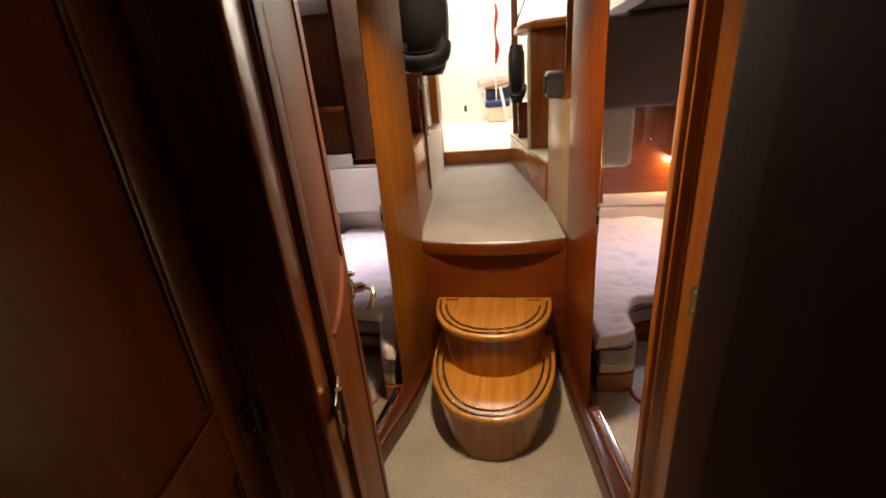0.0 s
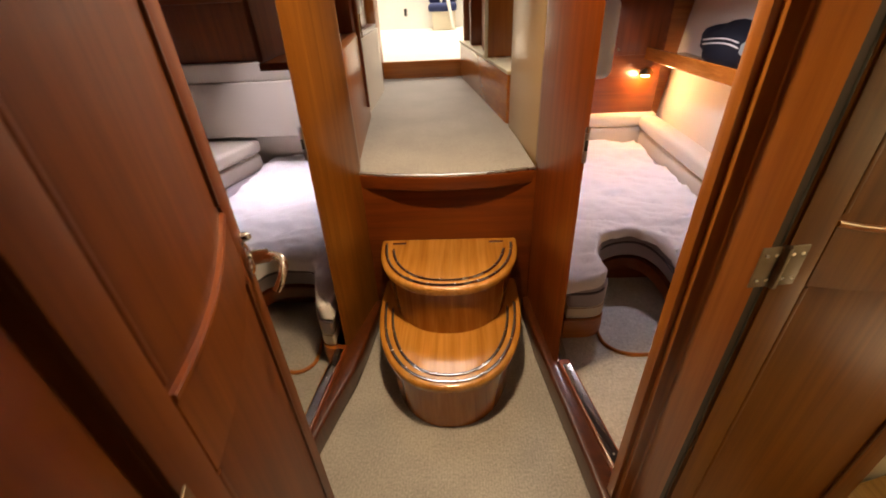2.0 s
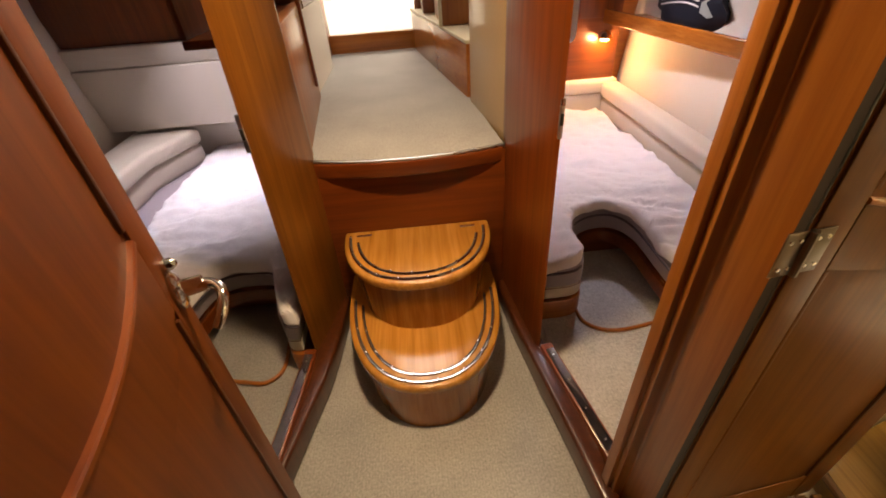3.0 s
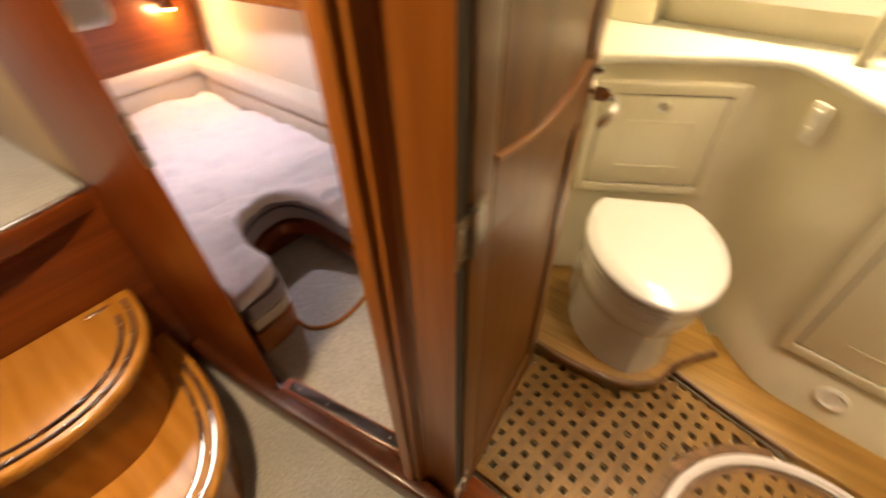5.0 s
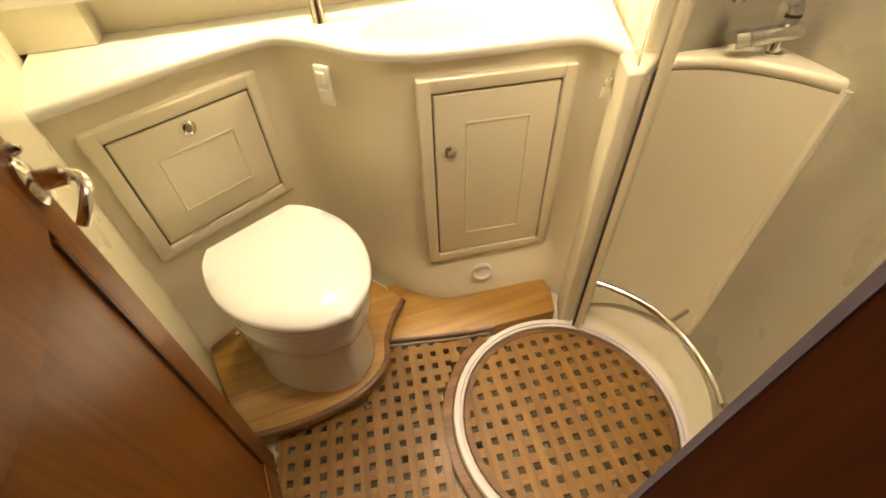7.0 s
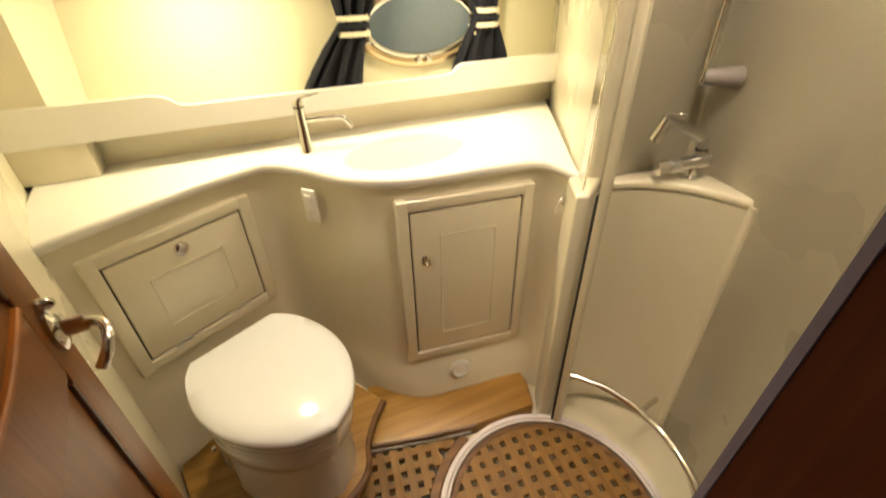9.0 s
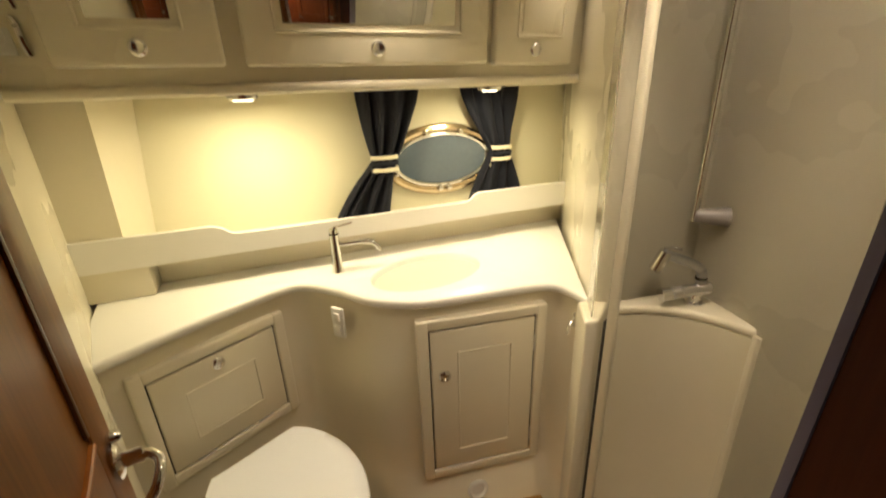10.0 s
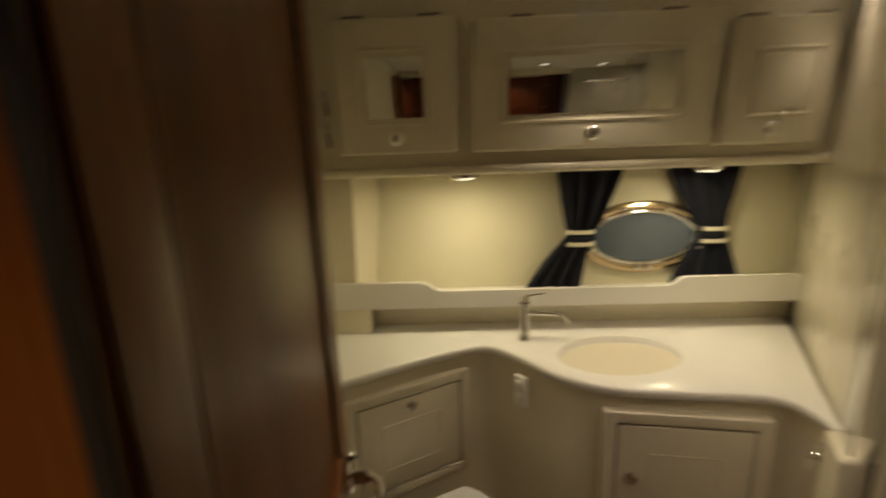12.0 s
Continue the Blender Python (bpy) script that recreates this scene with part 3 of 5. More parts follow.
root, front = bunk(1, [(0.475, 1.838), (0.595, 1.845), (0.645, 1.90), (0.652, 2.05), (0.70, 2.155), (0.80, 2.212), (0.90, 2.20), (0.950, 2.08), (0.950, 1.80)], 2.18, "low bunk with mahogany front and beige cushions")
duvet(1, front, "rumpled white quilted duvet on the bunk", 0.285)
root, front = bunk(-1, [(0.455, 1.70), (0.498, 1.708), (0.525, 1.76), (0.562, 1.88), (0.600, 1.995), (0.66, 2.035), (0.80, 2.03), (0.865, 1.95), (0.91, 1.70)], 2.03, "low bunk with mahogany front and beige cushions")
duvet(-1, front, "smooth white duvet on the bunk", 0.285)
for line in ([(0.640, 1.93), (0.638, 1.80), (0.70, 1.737), (0.79, 1.725), (0.915, 1.743)], [(-0.575, 1.86), (-0.567, 1.715), (-0.618, 1.655), (-0.70, 1.665), (-0.84, 1.70)]):
    pts = smooth_line([(x, y, 0.008) for x, y in line])
    single("floor_hatch_trim", tube(pts, 0.008, 8), HONEY_X, "curved mahogany trim on the cabin carpet", "trim")

# starboard cabin: shelf with fiddle rail, reading lamp, hanging locker side
root = thing("cabin_shelf", (1.5, 2.6, 0.76), "mahogany shelf along the hull with a fiddle rail", "shelf")
part("board", prism([(1.275, 3.497), (1.535, 1.45), (1.72, 1.45), (1.72, 3.497)], 0.842, 0.860), HONEY_Y, root)
part("fiddle_rail", prism([(1.262, 3.497), (1.522, 1.45), (1.545, 1.45), (1.285, 3.497)], 0.828, 0.905, 0.008, 3), HONEY_Y, root, "rounded mahogany fiddle rail")
root = thing("end_locker", (1.0, 3.50, 0.5), "mahogany locker with a panelled door on the bulkhead", "locker")
part("body", box(0.47, 3.50, 0.49, 1.385, 3.615, 1.25), MAHOG_X, root)
part("door", box(1.02, 3.485, 0.86, 1.36, 3.498, 1.22, 0.004), MAHOG_Z, root)
part("knob", lathe([(0.006, 0), (0.006, 0.012), (0.011, 0.018), (0.009, 0.026), (0, 0.028)], (1.08, 3.486, 0.90), 14, turn=pose(0, 0, 0, 90)), CHROME, root, "chrome knob")
root = thing("reading_lamp", (1.268, 3.40, 0.75), "small warm reading lamp on the bulkhead", "lamp")
part("arm", tube([(1.268, 3.499, 0.765), (1.268, 3.47, 0.780), (1.268, 3.44, 0.775)], 0.008, 8), BRASS, root)
part("shade", lathe([(0.032, -0.012), (0.046, -0.020), (0.050, -0.017), (0.034, 0.012), (0.01, 0.024), (0, 0.024)], (1.268, 3.435, 0.772), 20), BRASS, root)
part("bulb", lathe([(0.0, -0.032), (0.024, -0.028), (0.028, -0.010), (0.012, 0.004), (0, 0.006)], (1.268, 3.435, 0.765), 14), GLOW_READ, root, "glowing bulb")
# black bag on the shelf
bag = bmesh.new()
bmesh.ops.create_icosphere(bag, subdivisions=3, radius=1)
for v in bag.verts:
    k = 1 + 0.25 * noise.noise(v.co * 1.7)
    v.co = Vector((1.53 + 0.10 * v.co.x * k, 3.0 + 0.30 * v.co.y * k, max(0.861, 0.955 + 0.13 * v.co.z * k)))
root = thing("bag", (1.53, 3.0, 0.861), "black bag with a pale reflective patch on the shelf", "bag")
part("body", bag, NAVY, root)
part("patch", lathe([(0.0, 0.0), (0.055, 0.0), (0.055, 0.006), (0.0, 0.010)], (1.475, 2.765, 0.975), 7, 1, 0.85, turn=pose(0, 0, 0, 78, 0, -30)), plain("pale reflective patch", (0.42, 0.46, 0.42), rough=0.5), root, "pale grey patch")
for dz in (0.0, 0.022):
    part("strap", tube(smooth_line([(1.455, 2.80, 0.968 + dz), (1.425, 2.90, 0.985 + dz), (1.42, 3.02, 0.975 + dz), (1.43, 3.14, 0.955 + dz)]), 0.004, 6), WHITEPLASTIC, root, "thin pale cord")

# moulded underside of the helm base, hanging into the starboard cabin
root = thing("moulded_overhang", (0.9, 2.6, 1.22), "grey moulded overhang of the deck above", "overhang")
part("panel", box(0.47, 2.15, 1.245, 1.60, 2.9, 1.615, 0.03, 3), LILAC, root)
part("pillar", box(0.47, 2.28, 0.962, 0.665, 2.46, 1.25, 0.035, 4), WHITEPLASTIC, root, "rounded white moulding")

# assumed fitting for the cabin lamp, added where it is never seen
root = thing("downlight", (1.00, 2.76, 1.235), "round chrome downlight added unseen under the moulded overhang, lit", "lamp")
part("ring", lathe([(0.030, 0), (0.036, -0.003), (0.036, -0.006), (0.027, -0.006), (0.026, 0.0)], (1.00, 2.76, 1.245), 28), CHROME, root)
part("lens", lathe([(0, -0.003), (0.026, -0.003), (0.026, 0), (0, 0)], (1.00, 2.76, 1.244), 24), GLOW, root, "lit lens")

# port cabin: lockers and white trunk along the aft bulkhead
root = thing("storage_chest", (-1.2, 3.25, 0.5), "pale vinyl covered trunk above the bunk", "trunk")
part("lower_face", box(-1.83, 3.20, 0.505, -0.47, 3.40, 0.846, 0.01), VINYL, root)
part("upper_face", box(-1.86, 3.215, 0.849, -0.47, 3.40, 0.955, 0.01), VINYL, root)
root = thing("wall_locker", (-1.1, 3.2, 0.97), "dark mahogany locker with panelled doors and a shelf", "locker")
part("body", box(-1.86, 3.25, 0.958, -0.625, 3.395, 1.90), MAHOG_Z, root)
part("shelf", box(-1.84, 3.08, 1.275, -0.625, 3.25, 1.305, 0.006), MAHOG_X, root)
for k in range(3):
    x0 = -1.68 + 0.36 * k
    d = part("door", box(x0, 3.232, 1.40, x0 + 0.33, 3.249, 1.86, 0.003), MAHOG_Z, root)
    part("panel", box(x0 + 0.05, 3.224, 1.46, x0 + 0.28, 3.233, 1.80, 0.006), MAHOG_Z, d)

# ---- the steps ----
def dshape(hw, front_y, back_y, n=28, power=2.3, inset=0.0):
    """Half-round plan of a tread: bowed front, square back."""
    pts = []
    for k in range(n + 1):
        a = math.pi * k / n
        c, s_ = math.cos(a), math.sin(a)
        x = -(hw - inset) * math.copysign(abs(c) ** (2 / power), c)
        y = back_y - (back_y - front_y - inset) * abs(s_) ** (2 / power)
        pts.append((x, y))
    return pts


def step(z, top, hw, front_y, back_y, label):
    root = thing("step", (0, (front_y + back_y) / 2, z), label, "step", "companionway steps")
    body = dshape(hw - 0.014, front_y + 0.014, back_y)
    lower = dshape(hw - 0.036, front_y + 0.002, back_y)
    part("body", loft([[(x, y, z) for x, y in lower + [(0.15, 2.0), (-0.15, 2.0)]], [(x, y, top - 0.03) for x, y in body + [(0.15, 2.0), (-0.15, 2.0)]]]), RISER_Z, root, "varnished curved riser", angle=50)
    t = part("tread", prism(dshape(hw, front_y, back_y) + [(hw, 2.0), (-hw, 2.0)], top - 0.034, top, 0.012, 4), TREAD_Y, root, "varnished mahogany tread", angle=50)
    for ins in (0.026, 0.054):
        lim = back_y - 0.02 if ins < 0.05 else back_y - 0.06
        line = [(x, y, top + 0.001) for x, y in dshape(hw, front_y, back_y, 40, inset=ins) if y < lim]
        part("grip_strip", bar(line, 0.009, 0.007), RUBBER, t, "dark grip strip")
        part("grip_edge", tube([(x * 1.014, y - 0.003, z_ + 0.003) for x, y, z_ in line], 0.003, 6), CHROME, t, "bright metal edge")
        for k in range(0, len(line), 4):
            x, y, z_ = line[k]
            part("stud", lathe([(0.005, 0), (0.005, 0.004), (0.003, 0.006), (0, 0.0065)], (x, y, z_ + 0.002), 10), CHROME, t)
    return root, t


step(0.0, 0.210, 0.287, 1.403, 1.88, "lower half-round varnished mahogany step with grip strips")
root, tread = step(0.2, 0.420, 0.278, 1.652, 1.985, "upper half-round varnished mahogany step with grip strips")
for x in (-0.201, 0.193):
    part("hinge_plate", box(x - 0.028, 1.955, 0.4195, x + 0.028, 1.967, 0.4225, 0.001), CHROME, tread, "small chrome hinge")

# ---- doors ----
def lever(root, u, z):
    """A curved chrome lever on an oval rose, on the near face of a leaf."""
    h = part("handle", lathe([(0.020, 0), (0.020, 0.004), (0.016, 0.008), (0.009, 0.010), (0.0085, 0.034), (0, 0.034)], (u, -0.003, z), 24, 0.85, 1.5, turn=pose(0, 0, 0, 90)), CHROME, root, "chrome lever handle", local=True)
    pts = smooth_line([(u, -0.030, z), (u - 0.004, -0.044, z), (u - 0.018, -0.056, z - 0.002), (u - 0.036, -0.058, z - 0.008), (u - 0.050, -0.052, z - 0.020), (u - 0.055, -0.042, z - 0.034)])
    part("lever", tube(pts, 0.0075, 12, taper=[1 - 0.1 * k / len(pts) for k in range(len(pts))]), CHROME, h, local=True)
    part("snib", lathe([(0.008, 0), (0.008, 0.010), (0.004, 0.016), (0, 0.017)], (u + 0.004, -0.003, z + 0.038), 14, turn=pose(0, 0, 0, 90)), CHROME, h, local=True)
    return h


def face_strip(line, half, lift, sink=0.006):
    """A moulding that lies on the near face of a leaf, along points (u, z)."""
    bm = bmesh.new()
    rings = []
    pts = [Vector((u, 0.0, z)) for u, z in line]
    for i, p in enumerate(pts):
        a, b = pts[max(i - 1, 0)], pts[min(i + 1, len(pts) - 1)]
        d = (b - a).normalized()
        n = Vector((-d.z, 0, d.x)) * half
        rings.append([bm.verts.new(p + q) for q in (n + Vector((0, sink, 0)), n * 0.9 - Vector((0, lift * 0.6, 0)), n * 0.5 - Vector((0, lift, 0)), n * -0.5 - Vector((0, lift, 0)), n * -0.9 - Vector((0, lift * 0.6, 0)), -n + Vector((0, sink, 0)))])
    for r0, r1 in zip(rings, rings[1:]):
        for k in range(6):
            bm.faces.new((r0[k], r0[(k + 1) % 6], r1[(k + 1) % 6], r1[k]))
    bm.faces.new(rings[0][::-1])
    bm.faces.new(rings[-1])
    return bm


def leaf(at, rz, width, z0, z1, handle_z, mid, label, wood_mat, rail_mat, hinges, far_hinge=False):
    """A door leaf hung at its local origin, with two sunk panels parted by a swept rail; its near face looks along -y."""
    root = thing("door", at, label, "door", "doors", rz=rz)
    t, s = 0.034, 0.060
    part("slab", box(0.004, 0.003, z0, width - 0.001, t, z1, 0.003), wood_mat, root, local=True)
    part("stile", box(0.004, -0.002, z0 + 0.001, s, 0.0025, z1 - 0.001, 0.003), wood_mat, root, local=True)
    part("stile", box(width - s, -0.002, z0 + 0.001, width, 0.0025, z1 - 0.001, 0.003), wood_mat, root, local=True)
    part("rail", box(s + 0.001, -0.0018, z0 + 0.002, width - s - 0.001, 0.0025, z0 + 0.11, 0.003), rail_mat, root, local=True)
    part("rail", box(s + 0.001, -0.0018, z1 - 0.11, width - s - 0.001, 0.0025, z1 - 0.002, 0.003), rail_mat, root, local=True)
    us = [s + 0.001 + (width - 2 * s - 0.002) * k / 24 for k in range(25)]

    def sweep(u):
        q = (u - s) / (width - 2 * s)
        return mid + 0.030 * (1 - q) ** 2.2 * 0.9 - 0.010 * math.sin(q * math.pi) + 0.030 * q ** 3.5

    bm = bmesh.new()
    rings = [[bm.verts.new(p) for p in ((u, 0.0025, sweep(u) - 0.10), (u, -0.0016, sweep(u) - 0.10), (u, -0.0016, sweep(u)), (u, 0.0025, sweep(u)))] for u in us]
    for r0, r1 in zip(rings, rings[1:]):
        for k in range(4):
            bm.faces.new((r0[k], r0[(k + 1) % 4], r1[(k + 1) % 4], r1[k]))
    bm.faces.new(rings[0][::-1])
    bm.faces.new(rings[-1])
    part("mid_rail", bm, wood_mat, root, local=True)
    part("wave_moulding", face_strip([(u, sweep(u) + 0.004) for u in us], 0.0048, 0.004), HONEY_X if rail_mat is DOOR_X else MAHOG_X, root, "paler curved moulding", local=True)
    for q, (a, b) in enumerate((((s + 0.004, z0 + 0.115), (s + 0.004, sweep(s) - 0.105)), ((width - s - 0.004, z0 + 0.115), (width - s - 0.004, sweep(width - s) - 0.115)), ((s + 0.004, sweep(s) + 0.02), (s + 0.004, z1 - 0.115)), ((width - s - 0.004, sweep(width - s) + 0.02), (width - s - 0.004, z1 - 0.115)))):
        part("panel_moulding", face_strip([a, (a[0], (a[1] + b[1]) / 2), b], 0.004, 0.002, 0.004), DARKRED if q % 2 else wood_mat, root, "" if q % 2 == 0 else "dark panel moulding", local=True)
    if handle_z:
        lever(root, width - 0.028, handle_z)
        part("latch_plate", box(width - 0.001, 0.010, handle_z - 0.08, width + 0.002, 0.026, handle_z + 0.06, 0.001), STEEL, root, "steel latch plate", local=True)
    q = width if far_hinge else -0.022 if at[0] < 0 else 0.0
    sides = (-1,) if far_hinge else (1, -1)
    for hz in hinges:
        h = part("hinge", tube([(q, -0.006, hz - 0.034), (q, -0.006, hz + 0.034)], 0.006, 10), HINGEMETAL, root, "steel butt hinge", local=True)
        for w in sides:
            part("plate", box(q + min(w * 0.005, w * 0.034), -0.005, hz - 0.034, q + max(w * 0.005, w * 0.034), -0.0022, hz + 0.034, 0.001), HINGEMETAL, h, local=True)
            for du in (0.012, 0.026):
                for dz in (-0.021, 0.021):
                    part("screw", lathe([(0.0035, 0), (0.003, 0.0015), (0, 0.002)], (q + w * du, -0.005, hz + dz), 8, turn=pose(0, 0, 0, 90)), CHROME, h, local=True)
    return root


leaf((0.500, 1.000, 0), 6.3, 0.470, 0.085, 1.81, 0.972, 1.000, "open varnished mahogany washroom door with a swept rail", DOOR_Z, DOOR_X, (0.969, 0.18, 1.65))
leaf((-0.157, 0.652, 0), 109.0, 0.450, 0.13, 1.81, 0.966, 1.030, "open varnished mahogany cabin door with a swept rail", MATT_Z, MATT_X, (0.987, 0.25, 1.62))
leaf((-0.290, 0.136, 0), 88.0, 0.470, 0.10, 1.81, None, 1.018, "open varnished mahogany door beside the jamb", MAHOG_Z, MAHOG_X, (0.994, 0.25, 1.62), True)

# ---- washroom ----
structure("washroom_ceiling", box(0.56, -0.45, 1.925, 2.05, 1.40, 1.965, 0), CEIL, "white headlining of the washroom", "ceiling")
structure("washroom_tray", prism([(0.57, -0.36), (2.0, -0.36), (2.0, 1.334), (1.742, 1.334), (1.34, 1.210), (0.965, 1.118), (0.64, 1.08), (0.57, 1.06)], 0.004, 0.024, 0), GEL, "white moulded floor tray under the grating", "floor")
structure("wall_washroom_aft", prism([(0.568, 1.060), (0.64, 1.082), (0.965, 1.120), (1.34, 1.212), (1.742, 1.336), (2.05, 1.336), (2.05, 1.362), (1.735, 1.362), (1.33, 1.240), (0.96, 1.148), (0.63, 1.112), (0.568, 1.10)], 0.0, 1.925, 0), GEL_WALL, "white gelcoat wall", "wall")
structure("wall_above_door", box(0.566, 0.40, 1.82, 0.585, 1.06, 1.925), GEL_WALL, "white wall above the door", "wall")
hull = loft([[(1.93 + 0.0 * k, y, 0.86), (1.90, y, 1.0), (1.915, y, 1.2), (1.955, y, 1.5), (1.99, y, 1.925), (2.05, y, 1.925), (2.03, y, 0.86)] for k, y in enumerate((1.34, 0.8, 0.3, -0.42))])
structure("wall_hull_washroom", hull, LINING, "cream hull lining", "wall")
structure("wall_partition", prism([(1.99, -0.44), (1.165, 0.040), (1.140, 0.020), (1.140, -0.012), (1.94, -0.48)], 0.0, 1.925, 0.012, 3), GEL_WALL, "white partition between basin and shower", "wall")

# shower surround
shell = [(1.145, 0.0), (1.138, -0.09), (1.120, -0.232), (1.085, -0.268), (0.88, -0.220), (0.74, -0.185), (0.62, -0.09), (0.550, 0.06), (0.522, 0.25), (0.508, 0.39)]
shell = [(p.x, p.y) for p in smooth_line([(x, y, 0) for x, y in shell], 5)]
outer = [(x + (x - 0.85) * 0.14, y + (y - 0.35) * 0.14) for x, y in shell]
bm = bmesh.new()
a = [bm.verts.new((x, y, 0.0)) for x, y in shell]
b = [bm.verts.new((x, y, 1.925)) for x, y in shell]
for i in range(len(shell) - 1):
    bm.faces.new((a[i], a[i + 1], b[i + 1], b[i]))
bmesh.ops.solidify(bm, geom=bm.faces, thickness=-0.02)
structure("wall_shower", bm, GEL_WALL, "glossy white moulded shower wall", "wall")

CX, CY = 0.82, 0.27
# corner shelf with its bowed front
root = thing("shower_shelf", (1.0, -0.1, 0.06), "moulded white corner shelf with a bowed front in the shower", "shelf")
bowed = [(p.x, p.y) for p in smooth_line([(1.105, -0.015, 0), (1.065, -0.105, 0), (0.985, -0.178, 0), (0.885, -0.220, 0)], 5)]
part("front", loft([[(x, y, z) for x, y in bowed] + [(0.90, -0.238, z), (1.075, -0.262, z), (1.108, -0.228, z), (1.135, -0.01, z)] for z in (0.062, 0.858)]), GEL, root, angle=40)
part("top", prism([(CX + (x - CX) * 0.994, CY + (y - CY) * 0.994) for x, y in bowed] + [(0.885, -0.238), (1.082, -0.268), (1.115, -0.232), (1.140, -0.005)], 0.8585, 0.885, 0.011, 4), GEL, root, "rounded shelf top")
part("corner_rib", tube([(0.880, -0.222, 0.07), (0.880, -0.222, 0.87)], 0.012, 10), GEL, root, "rounded corner rib")
root = thing("shower_rail", (0.82, -0.05, 0.22), "bent chrome foot rail round the shower", "rail")
railpts = arc(CX, CY, 0.358, -40, -122, 22, 0.215)
part("rail_tube", tube(railpts, 0.011, 12), CHROME, root)
for k in (0, 11, 22):
    x, y, z = railpts[k]
    part("bracket", tube([(x, y, z), (CX + (x - CX) * 1.22, CY + (y - CY) * 1.22, z)], 0.008, 8), CHROME, root)

# shower post with glass, and curtain rail
root = thing("shower_screen", (1.07, 0.08, 0.06), "white edged clear glass screen at the shower", "shower screen")
part("post", prism([(1.036, 0.098), (1.020, 0.087), (1.028, 0.066), (1.046, 0.075)], 0.07, 1.90, 0.005), GEL, root, "white upright profile")
part("seal", prism([(1.046, 0.096), (1.038, 0.0985), (1.048, 0.077), (1.054, 0.080)], 0.07, 0.90, 0.001), DARKGAP, root, "dark rubber seal")
g = part("glass", prism([(1.140, 0.060), (1.070, 0.108), (1.073, 0.112), (1.143, 0.064)], 0.90, 1.86, 0.0), GLASS, root, "clear glass")
g.visible_shadow = False
part("clip", box(1.10, 0.080, 1.74, 1.12, 0.100, 1.78, 0.003), CHROME, root)
root = thing("end_block", (1.12, 0.05, 0.06), "white moulded pillar at the end of the counter", "pillar")
part("body", prism([(1.175, 0.070), (1.075, 0.125), (1.068, 0.085), (1.135, -0.005), (1.165, 0.02)], 0.03, 0.888, 0.010, 3), GEL, root)
part("hook", join(box(1.166, 0.072, 0.81, 1.176, 0.079, 0.855, 0.002), tube(smooth_line([(1.170, 0.076, 0.835), (1.166, 0.092, 0.83), (1.163, 0.100, 0.815), (1.160, 0.104, 0.80)]), 0.005, 8)), CHROME, root, "chrome latch")
root = thing("curtain_rail", (0.85, 0.1, 1.72), "bent chrome shower curtain rail with rings", "rail")
crail = arc(CX, CY, 0.285, -36, -178, 26, 1.685)
part("rail_tube", tube(crail, 0.010, 12), CHROME, root)
part("track", bar([(x, y, z + 0.018) for x, y, z in crail], 0.008, 0.016), plain("bronze anodised track", (0.16, 0.12, 0.075), rough=0.4, coat=0.2), root, "flat bronze track")
for k in (9, 11, 16):
    x, y, z = crail[k]
    part("ring", tube([(x, y + 0.022 * math.cos(q), z - 0.008 + 0.022 * math.sin(q)) for q in [math.tau * i / 16 for i in range(16)]], 0.003, 6, closed=True), CHROME, root)
root = thing("hand_shower_rail", (1.02, -0.17, 1.12), "upright chrome hand shower rail with grey brackets", "shower rail")
part("rod", tube([(1.088, -0.205, 1.10), (1.088, -0.205, 1.74)], 0.009, 12), CHROME, root)
for z in (1.115, 1.705):
    part("bracket", tube([(1.088, -0.205, z), (1.062, -0.232, z), (1.040, -0.262, z)], 0.021, 14, taper=[0.8, 1.0, 1.25]), plain("grey plastic", (0.30, 0.27, 0.25), rough=0.4), root, "grey bracket")

# shower mixer with pull-out spout
root = thing("shower_mixer", (1.048, -0.185, 0.885), "polished chrome mixer tap with a swan spout on the shelf", "tap")
part("base", lathe([(0.022, 0), (0.022, 0.006), (0.014, 0.009), (0.014, 0.05), (0.0, 0.052)], (1.042, -0.200, 0.8845), 20), CHROME, root)
part("body", tube([(1.026, -0.228, 0.932), (1.056, -0.132, 0.921)], 0.0165, 16), STEEL, root)
part("knob", tube([(1.057, -0.129, 0.921), (1.065, -0.104, 0.918)], 0.0185, 16), CHROME, root, "chrome temperature knob")
part("spout", tube(smooth_line([(1.037, -0.207, 0.94), (1.038, -0.207, 0.970), (1.046, -0.196, 0.990), (1.060, -0.1556, 1.010), (1.078, -0.1065, 1.030)]), 0.0125, 14), STEEL, root)
part("collar", tube([(1.0375, -0.207, 0.955), (1.038, -0.207, 0.961)], 0.0145, 14), RUBBER, root, "dark collar")
part("head", tube([(1.076, -0.112, 1.036), (1.089, -0.098, 0.984)], 0.0165, 14), CHROME, root)
part("lever", tube([(1.079, -0.106, 1.045), (1.066, -0.124, 1.046), (1.054, -0.139, 1.044)], 0.0035, 8), CHROME, root)

# floor gratings
ZG = 0.060


def spans(p, d, keep):
    """Stretches of a slat's centre line, from p along d, that lie inside a plan test."""
    out, start, last = [], None, None
    for k in range(-200, 201):
        u = k * 0.004
        if keep(p[0] + d[0] * u, p[1] + d[1] * u):
            start = u if start is None else start
            last = u
        elif start is not None:
            out.append((start, last))
            start = None
    return out


